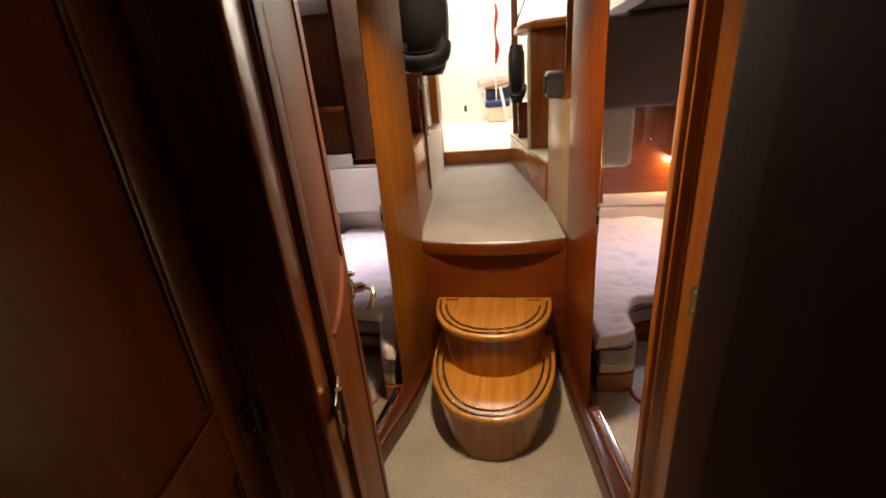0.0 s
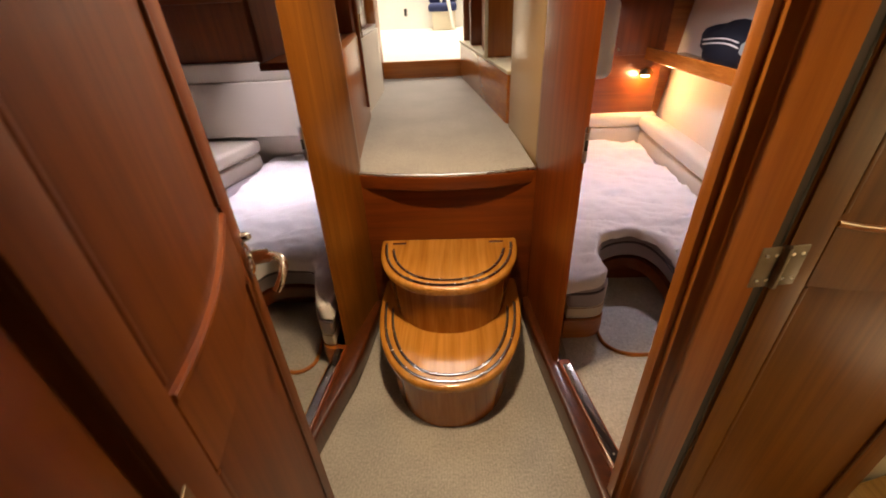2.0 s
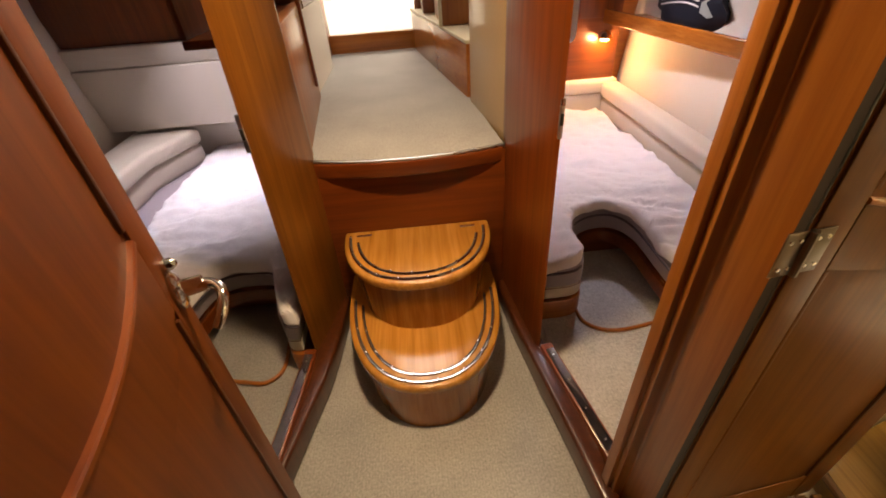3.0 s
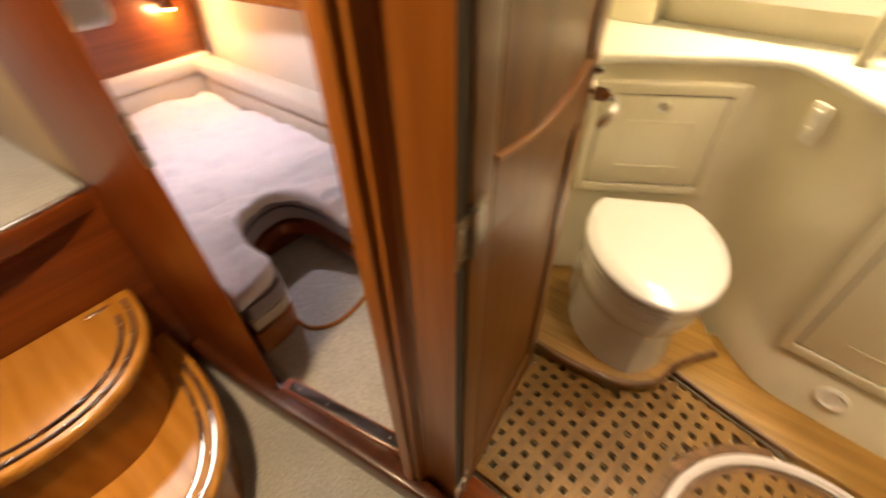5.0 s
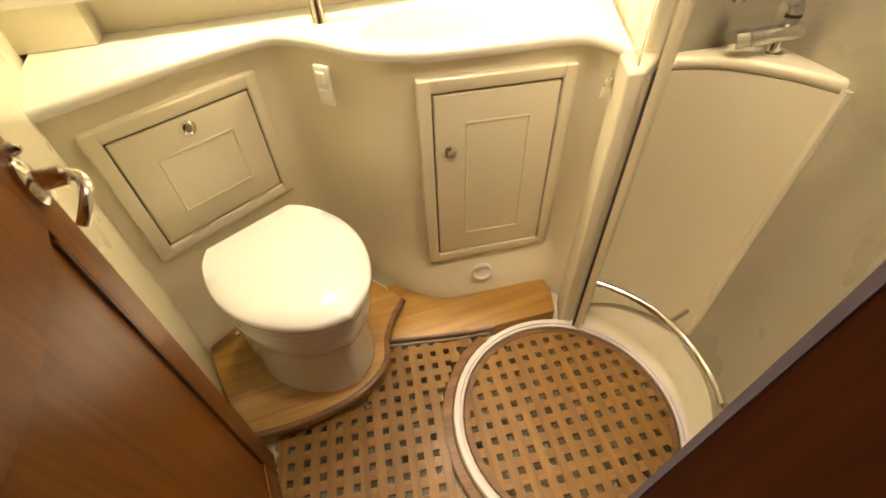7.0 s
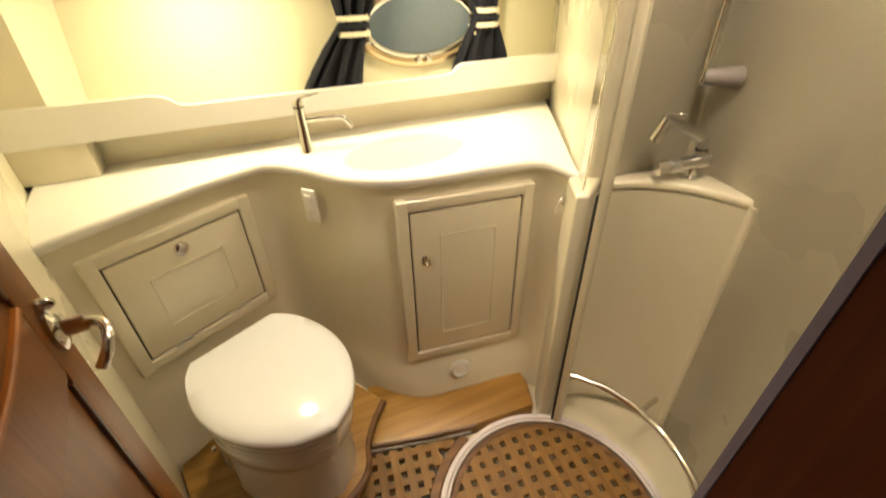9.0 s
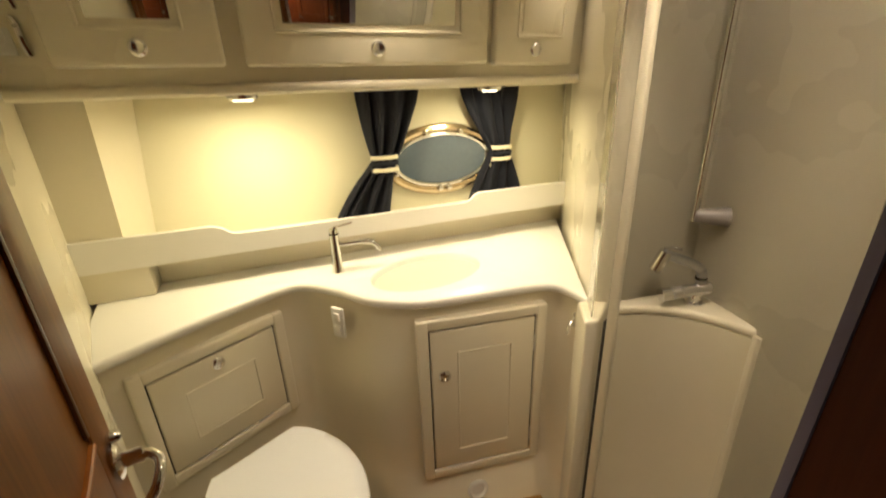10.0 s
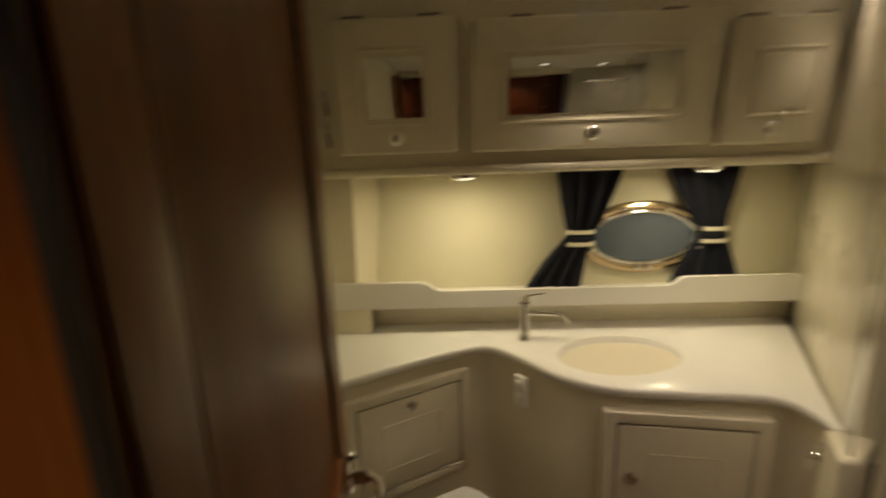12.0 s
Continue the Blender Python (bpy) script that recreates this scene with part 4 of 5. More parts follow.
def grating(name, label, keep, hole, turn, pitch, slat):
    """Flush half-lapped slats in two directions; hole: the plan centre of one of the square holes."""
    root = thing(name, (*hole, 0.024), label, "grating", "floor gratings", rz=turn)
    a = radians(turn)
    ux, uy = (math.cos(a), math.sin(a)), (-math.sin(a), math.cos(a))
    for k in range(-20, 20):
        c = (k + 0.5) * pitch
        for u0, u1 in spans((hole[0] + uy[0] * c, hole[1] + uy[1] * c), ux, keep):
            if u1 - u0 > 0.03:
                part("slat", box(u0, c - slat / 2, ZG - 0.040, u1, c + slat / 2, ZG - 0.024, 0.0012, 1), TEAK_X, root, local=True)
        for u0, u1 in spans((hole[0] + ux[0] * c, hole[1] + ux[1] * c), uy, keep):
            if u1 - u0 > 0.03:
                part("slat", box(c - slat / 2, u0, ZG - 0.0395, c + slat / 2, u1, ZG - 0.0245, 0.0012, 1), TEAK_Y, root, local=True)
    return root


GX, GY = 0.795, 0.268
R_IN, R_OUT = 0.292, 0.325
rnd = grating("round_grating", "round teak grating in the shower floor", lambda x, y: (x - GX) ** 2 + (y - GY) ** 2 < (R_IN - 0.012) ** 2, (0.743, 0.364), -6.6, 0.0434, 0.0262)
part("rim", bar(arc(GX, GY, R_IN - 0.010, 0, 351, 40, 0.050), 0.020, 0.022, closed=True), DARKWOOD, rnd, "darker teak rim")
plinth_edge = smooth_line([(1.035, 1.12, 0), (1.024, 1.05, 0), (1.022, 0.93, 0), (1.046, 0.80, 0), (1.108, 0.712, 0), (1.195, 0.685, 0), (1.265, 0.645, 0), (1.327, 0.592, 0)], 6)


def in_main(x, y):
    if x < 0.60 or y > 1.055 or y < 0.3:
        return False
    if (x - GX) ** 2 + (y - GY) ** 2 < (R_OUT + 0.030) ** 2:
        return False
    if y < 0.70:
        return x < 1.185 - max(0, 0.68 - y) * 0.10
    return x < 1.03 + max(0, 0.80 - y) * 1.3


main = grating("floor_grating", "teak floor grating beside the toilet plinth", in_main, (0.765, 0.786), -9.2, 0.0425, 0.0256)
part("border", bar(arc(GX, GY, R_OUT + 0.012, 20, 160, 30, 0.050), 0.030, 0.022), DARKWOOD, main, "darker curved border")
part("border", box(0.586, 0.55, 0.034, 0.604, 1.058, 0.061, 0.002), TEAK_Y, main)
root = thing("shower_kerb", (GX, GY, 0.024), "greyish white moulded kerb round the shower grating", "shower kerb")
part("kerb_ring", bar(arc(GX, GY, (R_IN + R_OUT) / 2 + 0.002, 0, 354, 60, 0.048), 0.019, 0.045, closed=True), GREYSEAL, root)
part("inner_lip", tube(arc(GX, GY, R_IN + 0.006, 0, 354, 60, 0.062), 0.004, 8, closed=True), GREYSEAL, root)

# plinth under the toilet and kick board
edge2 = [(p.x, p.y) for p in plinth_edge]
root = thing("toilet_plinth", (1.25, 0.9, 0.024), "varnished teak plinth board with a dark rounded edge", "plinth")
part("board", prism(edge2 + [(1.43, 0.66), (1.66, 0.80), (1.40, 1.205), (1.33, 1.205), (1.045, 1.128)], 0.026, 0.115, 0.006), PLINTHWOOD, root)
part("edge", tube([(p.x - 0.003, p.y, 0.104) for p in plinth_edge], 0.012, 8), DARKWOOD, root, "dark rounded edge")
root = thing("kick_board", (1.17, 0.4, 0.024), "teak kick board along the vanity", "kick board")
kick = [(1.235, 0.675), (1.203, 0.688), (1.16, 0.52), (1.125, 0.335), (1.108, 0.125), (1.20, 0.09), (1.34, 0.09), (1.40, 0.34), (1.42, 0.62)]
part("board", prism(kick, 0.026, 0.085, 0.004), PLINTHWOOD, root)
part("edge", tube(smooth_line([(1.203, 0.688, 0.078), (1.16, 0.52, 0.078), (1.125, 0.34, 0.078)]), 0.008, 8), DARKWOOD, root, "dark rounded edge")
part("track", bar(smooth_line([(1.192, 0.690, 0.066), (1.149, 0.52, 0.066), (1.116, 0.36, 0.066)]), 0.006, 0.008), STEEL, root, "thin metal track")

# vanity base: front skin follows the counter's edge
edge = [(p.x, p.y) for p in smooth_line([(1.356, 1.258, 0), (1.382, 1.216, 0), (1.457, 1.098, 0), (1.532, 0.975, 0), (1.600, 0.84, 0), (1.612, 0.755, 0), (1.53, 0.665, 0), (1.42, 0.578, 0), (1.352, 0.46, 0), (1.325, 0.30, 0), (1.308, 0.14, 0), (1.285, 0.068, 0), (1.225, 0.043, 0), (1.165, 0.043, 0)], 6)]


def inset(pts, d):
    out = []
    for i, p in enumerate(pts):
        a, b = Vector(pts[max(i - 1, 0)]), Vector(pts[min(i + 1, len(pts) - 1)])
        t = (b - a).normalized()
        out.append((p[0] - t.y * d, p[1] + t.x * d))
    return out


face = inset(edge, 0.010)
low = [(x - 0.070 * min(1, max(0, (0.72 - y) / 0.25)) - 0.055 * min(1, max(0, (y - 0.95) / 0.2)), y) for x, y in face]
root = thing("vanity", (1.5, 0.5, 0.02), "cream moulded vanity unit with curved front", "vanity unit")
close = [(1.30, -0.05), (1.88, -0.31), (1.88, 1.33)]
part("body", loft([[(x, y, 0.02) for x, y in low + close], *[[(x * (1 - q) + u * q, y, z) for (x, y), (u, _) in zip(face + close, low + close)] for q, z in ((0.92, 0.10), (0.68, 0.14), (0.40, 0.18), (0.17, 0.215), (0.04, 0.245))], [(x, y, 0.30) for x, y in face + close], [(x, y, 0.872) for x, y in face + close]]), GEL, root, angle=40)


def recessed_door(parent, at, rz, u0, u1, z0, z1, lock, hinge_side, emboss, name="cupboard_door"):
    """A cupboard door in a raised frame, on a face that looks along the local -y."""
    m = pose(*at, 0, 0, rz)

    def put(nm, bm, material, par, label=""):
        bm.transform(m)
        return part(nm, bm, material, par, label)
    f = 0.034
    frame_bm = join(box(u0 - f, -0.012, z0 - f, u0, 0.02, z1 + f, 0.006, 3), box(u1, -0.012, z0 - f, u1 + f, 0.02, z1 + f, 0.006, 3), box(u0 - 0.004, -0.0115, z1, u1 + 0.004, 0.02, z1 + f, 0.006, 3), box(u0 - 0.004, -0.0115, z0 - f, u1 + 0.004, 0.02, z0, 0.006, 3))
    put("door_frame", frame_bm, GEL, parent)
    # near-black backing paints the shade in the slit round the door
    put("shadow_gap", box(u0, -0.002, z0, u1, 0.01, z1, 0), DARKGAP, parent)
    d = put(name, box(u0 + 0.004, -0.009, z0 + 0.004, u1 - 0.004, 0.008, z1 - 0.004, 0.004, 3), GEL, parent, "cream cupboard door")
    e0, e1, h0, h1 = emboss
    line = [(e0, -0.009, h0), (e1, -0.009, h0), (e1, -0.009, h1), (e0, -0.009, h1)]
    for p, q in zip(line, line[1:] + line[:1]):
        put("bead", tube([p, q], 0.0028, 6), GEL, d)
    lu, lz = lock
    k = put("lock", lathe([(0.019, 0), (0.019, 0.004), (0.015, 0.008), (0.010, 0.009), (0.009, 0.005), (0, 0.005)], (lu, -0.009, lz), 22, turn=pose(0, 0, 0, 90)), CHROME, d, "round chrome push lock")
    for q in hinge_side:
        (hu, hz, hw, hh) = q
        put("hinge", box(hu - hw / 2, -0.0125, hz - hh / 2, hu + hw / 2, -0.008, hz + hh / 2, 0.001), STEEL, d, "steel hinge")
    return d


recessed_door(root, (1.514, 1.003, 0), -60.0, -0.185, 0.162, 0.486, 0.783, (-0.014, 0.749), ((-0.10, 0.4885, 0.05, 0.007), (0.08, 0.4885, 0.05, 0.007)), (-0.105, 0.085, 0.556, 0.704))
recessed_door(root, (1.318, 0.280, 0), -97.5, -0.170, 0.163, 0.268, 0.797, (-0.126, 0.637), ((0.161, 0.70, 0.007, 0.06), (0.161, 0.34, 0.007, 0.06)), (-0.083, 0.084, 0.340, 0.712))
s_ = part("vent", lathe([(0.036, 0), (0.036, 0.006), (0.028, 0.010), (0.022, 0.004), (0, 0.003)], (1.284, 0.318, 0.178), 24, turn=pose(0, 0, 0, 82, 0, -97)), WHITEPLASTIC, root, "round white vent")
s_ = part("socket_plate", join(box(-0.022, -0.008, -0.05, 0.022, 0.004, 0.05, 0.004)), WHITEPLASTIC, root, "white double socket", local=True)
s_.data.transform(MW[root].inverted() @ pose(1.508, 0.672, 0.79, 0, 0, -139))
for dz in (-0.022, 0.022):
    k = part("switch", join(box(-0.013, -0.013, dz - 0.014, 0.013, -0.005, dz + 0.014, 0.004)), WHITEPLASTIC, s_, local=True)
    k.data.transform(MW[root].inverted() @ pose(1.508, 0.672, 0.79, 0, 0, -139))

# counter with its basin cut out
bm = bmesh.new()
BX, BY, BA, BB = 1.535, 0.375, 0.128, 0.190
tilt_b = radians(10)
rim = []
for k in range(48):
    q = math.tau * k / 48
    ex, ey = BA * math.cos(q), BB * math.sin(q)
    rim.append((BX + ex * math.cos(tilt_b) - ey * math.sin(tilt_b), BY + ex * math.sin(tilt_b) + ey * math.cos(tilt_b)))
outer_edge = edge + [(1.30, -0.03), (1.88, -0.355), (1.88, 1.334)]


def holed(z):
    ov = [bm.verts.new((x, y, z)) for x, y in outer_edge]
    iv = [bm.verts.new((x, y, z)) for x, y in rim]
    es = [bm.edges.new((v[i], v[(i + 1) % len(v)])) for v in (ov, iv) for i in range(len(v))]
    bmesh.ops.triangle_fill(bm, use_beauty=True, edges=es)
    return ov, iv


top_o, top_i = holed(0.892)
prof = [(0.004, 0.889), (0.007, 0.884), (0.007, 0.872), (0.003, 0.866), (-0.010, 0.864)]
prev = top_o
for d, z in prof:
    ring = []
    for i, (x, y) in enumerate(outer_edge):
        if i < len(edge):
            nx, ny = inset(edge, -d)[i] if d > 0 else inset(edge, -d)[i]
        else:
            nx, ny = x, y
        ring.append(bm.verts.new((nx, ny, z)))
    for i in range(len(ring)):
        j = (i + 1) % len(ring)
        bm.faces.new((prev[i], prev[j], ring[j], ring[i]))
    prev = ring
root = thing("countertop", (1.6, 0.5, 0.864), "white solid surface counter with a moulded basin", "countertop")
bowl = []
prev = top_i
for f, z in ((0.985, 0.889), (0.96, 0.882), (0.90, 0.855), (0.80, 0.822), (0.62, 0.795), (0.35, 0.780), (0.10, 0.776)):
    ring = [bm.verts.new((BX + (x - BX) * f, BY + (y - BY) * f, z)) for x, y in rim]
    for i in range(48):
        j = (i + 1) % 48
        bm.faces.new((prev[i], prev[j], ring[j], ring[i]))
    prev = ring
bm.faces.new(prev)
part("slab", bm, SOLID, root, angle=50)
part("waste", lathe([(0.022, 0), (0.020, 0.004), (0.008, 0.002), (0, 0.002)], (BX, BY, 0.777), 18), CHROME, root, "chrome waste")

# basin tap
root = thing("basin_tap", (1.652, 0.640, 0.892), "slim chrome single lever basin tap", "tap")
part("body", lathe([(0.021, 0), (0.021, 0.003), (0.018, 0.01), (0.0145, 0.12), (0.0145, 0.142), (0.013, 0.145), (0, 0.146)], (1.652, 0.640, 0.892), 24), CHROME, root)
part("spout", tube(smooth_line([(1.650, 0.632, 0.985), (1.640, 0.585, 0.987), (1.632, 0.540, 0.987), (1.626, 0.518, 0.978), (1.622, 0.503, 0.955)]), 0.0075, 12), CHROME, root)
part("collar", tube([(1.652, 0.640, 1.020), (1.652, 0.640, 1.024)], 0.0152, 20), DARKGAP, root)
part("lever", tube([(1.652, 0.640, 1.040), (1.645, 0.605, 1.048), (1.640, 0.580, 1.053)], 0.004, 8), CHROME, root)

# ledge with fiddle board above an open niche
root = thing("ledge", (1.8, 0.5, 0.892), "white ledge with a cut-away fiddle board over an open niche", "shelf")
prof = [(1.334, 0.985), (1.334, 1.078), (0.985, 1.078), (0.955, 1.070), (0.930, 1.050), (0.905, 1.046), (0.16, 1.046), (0.135, 1.052), (0.115, 1.070), (0.095, 1.076), (-0.28, 1.076), (-0.28, 0.985)]
fb = loft([[(1.712, y, z) for y, z in prof], [(1.728, y, z) for y, z in prof]])
part("fiddle_board", soften(fb, 0.003), SOLID, root)
part("shelf_board", box(1.729, -0.30, 0.985, 1.915, 1.334, 1.000, 0.002), SOLID, root)
part("niche_back", box(1.80, -0.34, 0.893, 1.815, 1.334, 0.985, 0.002), GEL, root)
part("niche_block", box(1.716, 1.163, 0.893, 1.80, 1.334, 0.985, 0.004), GEL, root)
part("side_column", loft([[(1.735, 1.208, 1.001), (1.735, 1.334, 1.001), (1.90, 1.334, 1.001), (1.895, 1.170, 1.001)], [(1.735, 1.196, 1.445), (1.735, 1.334, 1.445), (1.95, 1.334, 1.445), (1.945, 1.140, 1.445)]]), GEL, root)

# upper cabinets
root = thing("upper_cabinet", (1.75, 0.5, 1.445), "white overhead cabinet with three doors, two of them mirrored", "cabinet")
part("body", prism([(1.612, 1.334), (1.612, -0.262), (1.66, -0.29), (1.98, -0.42), (1.98, 1.334)], 1.450, 1.922, 0.006), GEL_WALL, root)
part("light_lip", box(1.592, -0.262, 1.438, 1.640, 1.334, 1.466, 0.010, 3), GEL_WALL, root, "rounded lower edge")
for y0, y1, z0, z1, m0, m1, kind in ((1.185, 0.845, 1.505, 1.856, 1.113, 0.920, "m"), (0.799, 0.143, 1.502, 1.843, 0.721, 0.232, "m"), (0.120, -0.158, 1.497, 1.820, 0.045, -0.110, "p")):
    mid = (y0 + y1) / 2
    d = part("cabinet_door", box(1.580, y1, z0, 1.613, y0, z1, 0.009, 3), GEL_WALL, root, "white cabinet door")
    mz0, mz1 = z0 + 0.078, z1 - 0.080
    for a, b in (((m0, mz0), (m1, mz0)), ((m1, mz0), (m1, mz1)), ((m1, mz1), (m0, mz1)), ((m0, mz1), (m0, mz0))):
        part("bead", tube([(1.579, a[0], a[1]), (1.579, b[0], b[1])], 0.004, 8), GEL_WALL, d)
    if kind == "m":
        part("mirror", box(1.5765, m1 + 0.018, mz0 + 0.018, 1.5805, m0 - 0.018, mz1 - 0.018, 0.001), MIRROR, d, "small mirror")
    else:
        part("raised_panel", box(1.5765, m1 + 0.012, mz0 + 0.012, 1.582, m0 - 0.012, mz1 - 0.012, 0.003), GEL_WALL, d)
    part("knob", lathe([(0.019, 0), (0.019, 0.005), (0.014, 0.009), (0.009, 0.006), (0, 0.006)], (1.580, mid, z0 + 0.040), 22, turn=pose(0, 0, 0, 0, -90, 0)), CHROME, d, "round chrome push lock")
    for q in (0.2, 0.8):
        part("hinge", box(1.588, y1 + (y0 - y1) * q - 0.028, z1 + 0.001, 1.613, y1 + (y0 - y1) * q + 0.028, z1 + 0.007, 0.001), HINGEMETAL, d, "dark steel hinge")
LEAN = Matrix(((1, 0, -0.10, 0), (0, 1, 0, 0), (0, 0, 1, 0), (0, 0, 0, 1)))
for ob in [root] + root.children_recursive:
    if ob.type == "MESH":
        ob.data.transform(LEAN)
for y in (0.826, 0.10):
    root = thing("shelf_light", (1.64, y, 1.425), "small chrome spot light under the overhead cabinet", "lamp", "cabinet spot lights")
    part("housing", lathe([(0.030, 0.0), (0.033, 0.004), (0.033, 0.026), (0.030, 0.03)], (1.640, y, 1.426), 24, 0.9, 1.2), CHROME, root)
    part("lens", lathe([(0, 0), (0.024, 0.0), (0.024, 0.004), (0, 0.004)], (1.640, y, 1.423), 20), GLOW_SPOT, root, "lit lens")

# porthole
root = thing("porthole", (1.905, 0.17, 1.18), "oval chrome porthole with bolted frame and clamps", "porthole")


def oval(a, b, x, n=48):
    return [(x, 0.172 + a * math.cos(math.tau * k / n), 1.180 + b * math.sin(math.tau * k / n)) for k in range(n)]


part("frame", tube(oval(0.215, 0.118, 1.895), 0.017, 10, closed=True), BRASS, root, "polished metal frame")
part("inner_frame", tube(oval(0.190, 0.096, 1.888), 0.008, 8, closed=True), CHROME, root)
bm = bmesh.new()
bm.faces.new([bm.verts.new(p) for p in oval(0.192, 0.098, 1.892)])
part("pane", bm, NIGHTGLASS, root, "dark blue grey pane")
for q in (20, 70, 110, 160, 200, 265, 275, 340):
    y, z = 0.172 + 0.203 * math.cos(radians(q)), 1.180 + 0.107 * math.sin(radians(q))
    part("clamp", join(box(1.868, y - 0.008, z - 0.010, 1.886, y + 0.008, z + 0.010, 0.003), lathe([(0.006, 0), (0.006, 0.014), (0.0, 0.016)], (1.868, y, z), 10, turn=pose(0, 0, 0, 0, -90, 0))), CHROME, root)


def curtain(top0, top1, waist0, waist1, bot0, bot1, label):
    """A gathered curtain with a striped tie at its waist."""
    root = thing("curtain", (1.86, (top0 + top1) / 2, 1.0), label, "curtain", "porthole curtains")
    bm = bmesh.new()
    rows = []
    zs = [1.435, 1.40, 1.34, 1.28, 1.235, 1.20, 1.165, 1.13, 1.08, 1.04, 1.005]
    for z in zs:
        if z > 1.19:
            t = ((1.435 - z) / (1.435 - 1.19)) ** 1.3
            y0, y1 = top0 + (waist0 - top0) * t, top1 + (waist1 - top1) * t
        else:
            t = ((1.19 - z) / 0.185) ** 0.8
            y0, y1 = waist0 + (bot0 - waist0) * t, waist1 + (bot1 - waist1) * t
        n = 44
        amp = 0.005 + 0.009 * min(1, abs(z - 1.19) / 0.1)
        front_row, back_row = [], []
        for k in range(n + 1):
            u = k / n
            fold = math.sin(u * math.pi * 7 + 4 * noise.noise((u * 3, z * 3, top0))) + 0.5 * noise.noise((u * 9, z * 14, top0))
            y = y0 + (y1 - y0) * u
            front_row.append(bm.verts.new((1.855 - amp * fold - 0.006 * noise.noise((u * 6, z * 9, 3)), y, z)))
            back_row.append(bm.verts.new((1.867 - amp * fold, y, z)))
        rows.append(front_row + back_row[::-1])
    for r0, r1 in zip(rows, rows[1:]):
        for k in range(len(r0)):
            bm.faces.new((r0[k], r0[(k + 1) % len(r0)], r1[(k + 1) % len(r0)], r1[k]))
    bm.faces.new(rows[0])
    bm.faces.new(rows[-1][::-1])
    part("cloth", bm, NAVY, root, angle=70)
    w0, w1 = waist0 + 0.006 * (1 if waist0 > waist1 else -1), waist1 - 0.006
    for z, mname in ((1.212, CREAM), (1.190, NAVY), (1.168, CREAM)):
        ring = [(1.858 + 0.020 * math.cos(math.tau * k / 20), (w0 + w1) / 2 + (w0 - w1) / 2 * math.sin(math.tau * k / 20), z) for k in range(20)]
        part("tie_band", bar(ring, 0.006, 0.014, closed=True), mname, root, "cream braid tie" if mname is CREAM else "navy tie")


curtain(0.490, 0.270, 0.450, 0.365, 0.600, 0.400, "navy curtain gathered with a cream striped tie")
curtain(0.100, -0.130, -0.025, -0.105, 0.075, -0.170, "navy curtain gathered with a cream striped tie")

# switches on the aft wall
root = thing("wall_switch", (1.60, 1.27, 1.60), "white double switch with chrome trims beside the cabinet door", "switch")
part("plate", box(1.604, 1.212, 1.525, 1.6125, 1.318, 1.700, 0.004), WHITEPLASTIC, root)
for z in (1.657, 1.568):
    part("rocker", box(1.598, 1.240, z - 0.036, 1.605, 1.308, z + 0.036, 0.003), WHITEPLASTIC, root)
    part("dial", lathe([(0.024, 0), (0.024, 0.002), (0.020, 0.003), (0, 0.003)], (1.598, 1.275, z), 22, turn=pose(0, 0, 0, 0, -90, 0)), WHITEPLASTIC, root)
    part("trim", tube(smooth_line([(1.596, 1.232, z + 0.036), (1.588, 1.222, z + 0.015), (1.586, 1.220, z - 0.010), (1.596, 1.218, z - 0.036)]), 0.007, 8), CHROME, root, "chrome trim")

# ceiling fittings
# the last two fittings are added, under a ceiling out of view
for x, y in ((1.40, 0.45), (1.50, -0.12), (0.84, 0.62), (0.76, 0.16)):
    root = thing("downlight", (x, y, 1.92), "round chrome recessed downlight, lit; two of the four are added", "lamp", "washroom downlights")
    part("ring", lathe([(0.030, 0), (0.036, -0.003), (0.036, -0.006), (0.027, -0.006), (0.026, 0.0)], (x, y, 1.925), 28), CHROME, root)
    part("lens", lathe([(0, -0.003), (0.026, -0.003), (0.026, 0), (0, 0)], (x, y, 1.924), 24), GLOW, root, "lit lens")
root = thing("ceiling_hatch", (1.30, 0.03, 1.92), "round chrome framed deck hatch in the ceiling", "hatch")
part("frame", tube(arc(1.28, 0.03, 0.125, 0, 351, 40, 1.918), 0.012, 8, closed=True), CHROME, root)
part("pane", lathe([(0, 0), (0.115, 0), (0.115, 0.004), (0, 0.004)], (1.28, 0.03, 1.918), 36), NIGHTGLASS, root, "dark pane")
# the forward fitting is added, to go with the fill lamp
for x, y in ((0.0, 1.45), (0.10, -0.55)):
    root = thing("downlight", (x, y, 1.93), "round chrome recessed downlight in the foyer, lit; the forward one is added", "lamp", "foyer downlights")
    part("ring", lathe([(0.030, 0), (0.036, -0.003), (0.036, -0.006), (0.027, -0.006), (0.026, 0.0)], (x, y, 1.94), 28), CHROME, root)
    part("lens", lathe([(0, -0.003), (0.026, -0.003), (0.026, 0), (0, 0)], (x, y, 1.939), 24), GLOW, root, "lit lens")

# toilet: local x runs from its back to its front
root = thing("toilet", (1.407, 0.959, 0.115), "white porcelain toilet with the lid closed", "toilet", rz=207.2)


def dring(u0, u1, hw, z, back=0.66):
    """A closed plan curve: straight back edge with corners, full round front."""
    half = [(0.0, back), (0.10, back + (1 - back) * 0.52), (0.24, 0.95), (0.42, 1.0), (0.62, 0.92), (0.80, 0.70), (0.93, 0.40), (1.0, 0.0)]
    line = [(p.x, p.y) for p in smooth_line([(a, b, 0) for a, b in half], 4)]
    pts = [(u0 + (u1 - u0) * a, hw * b, z) for a, b in line] + [(u0 + (u1 - u0) * a, -hw * b, z) for a, b in line[-2::-1]]
    return pts


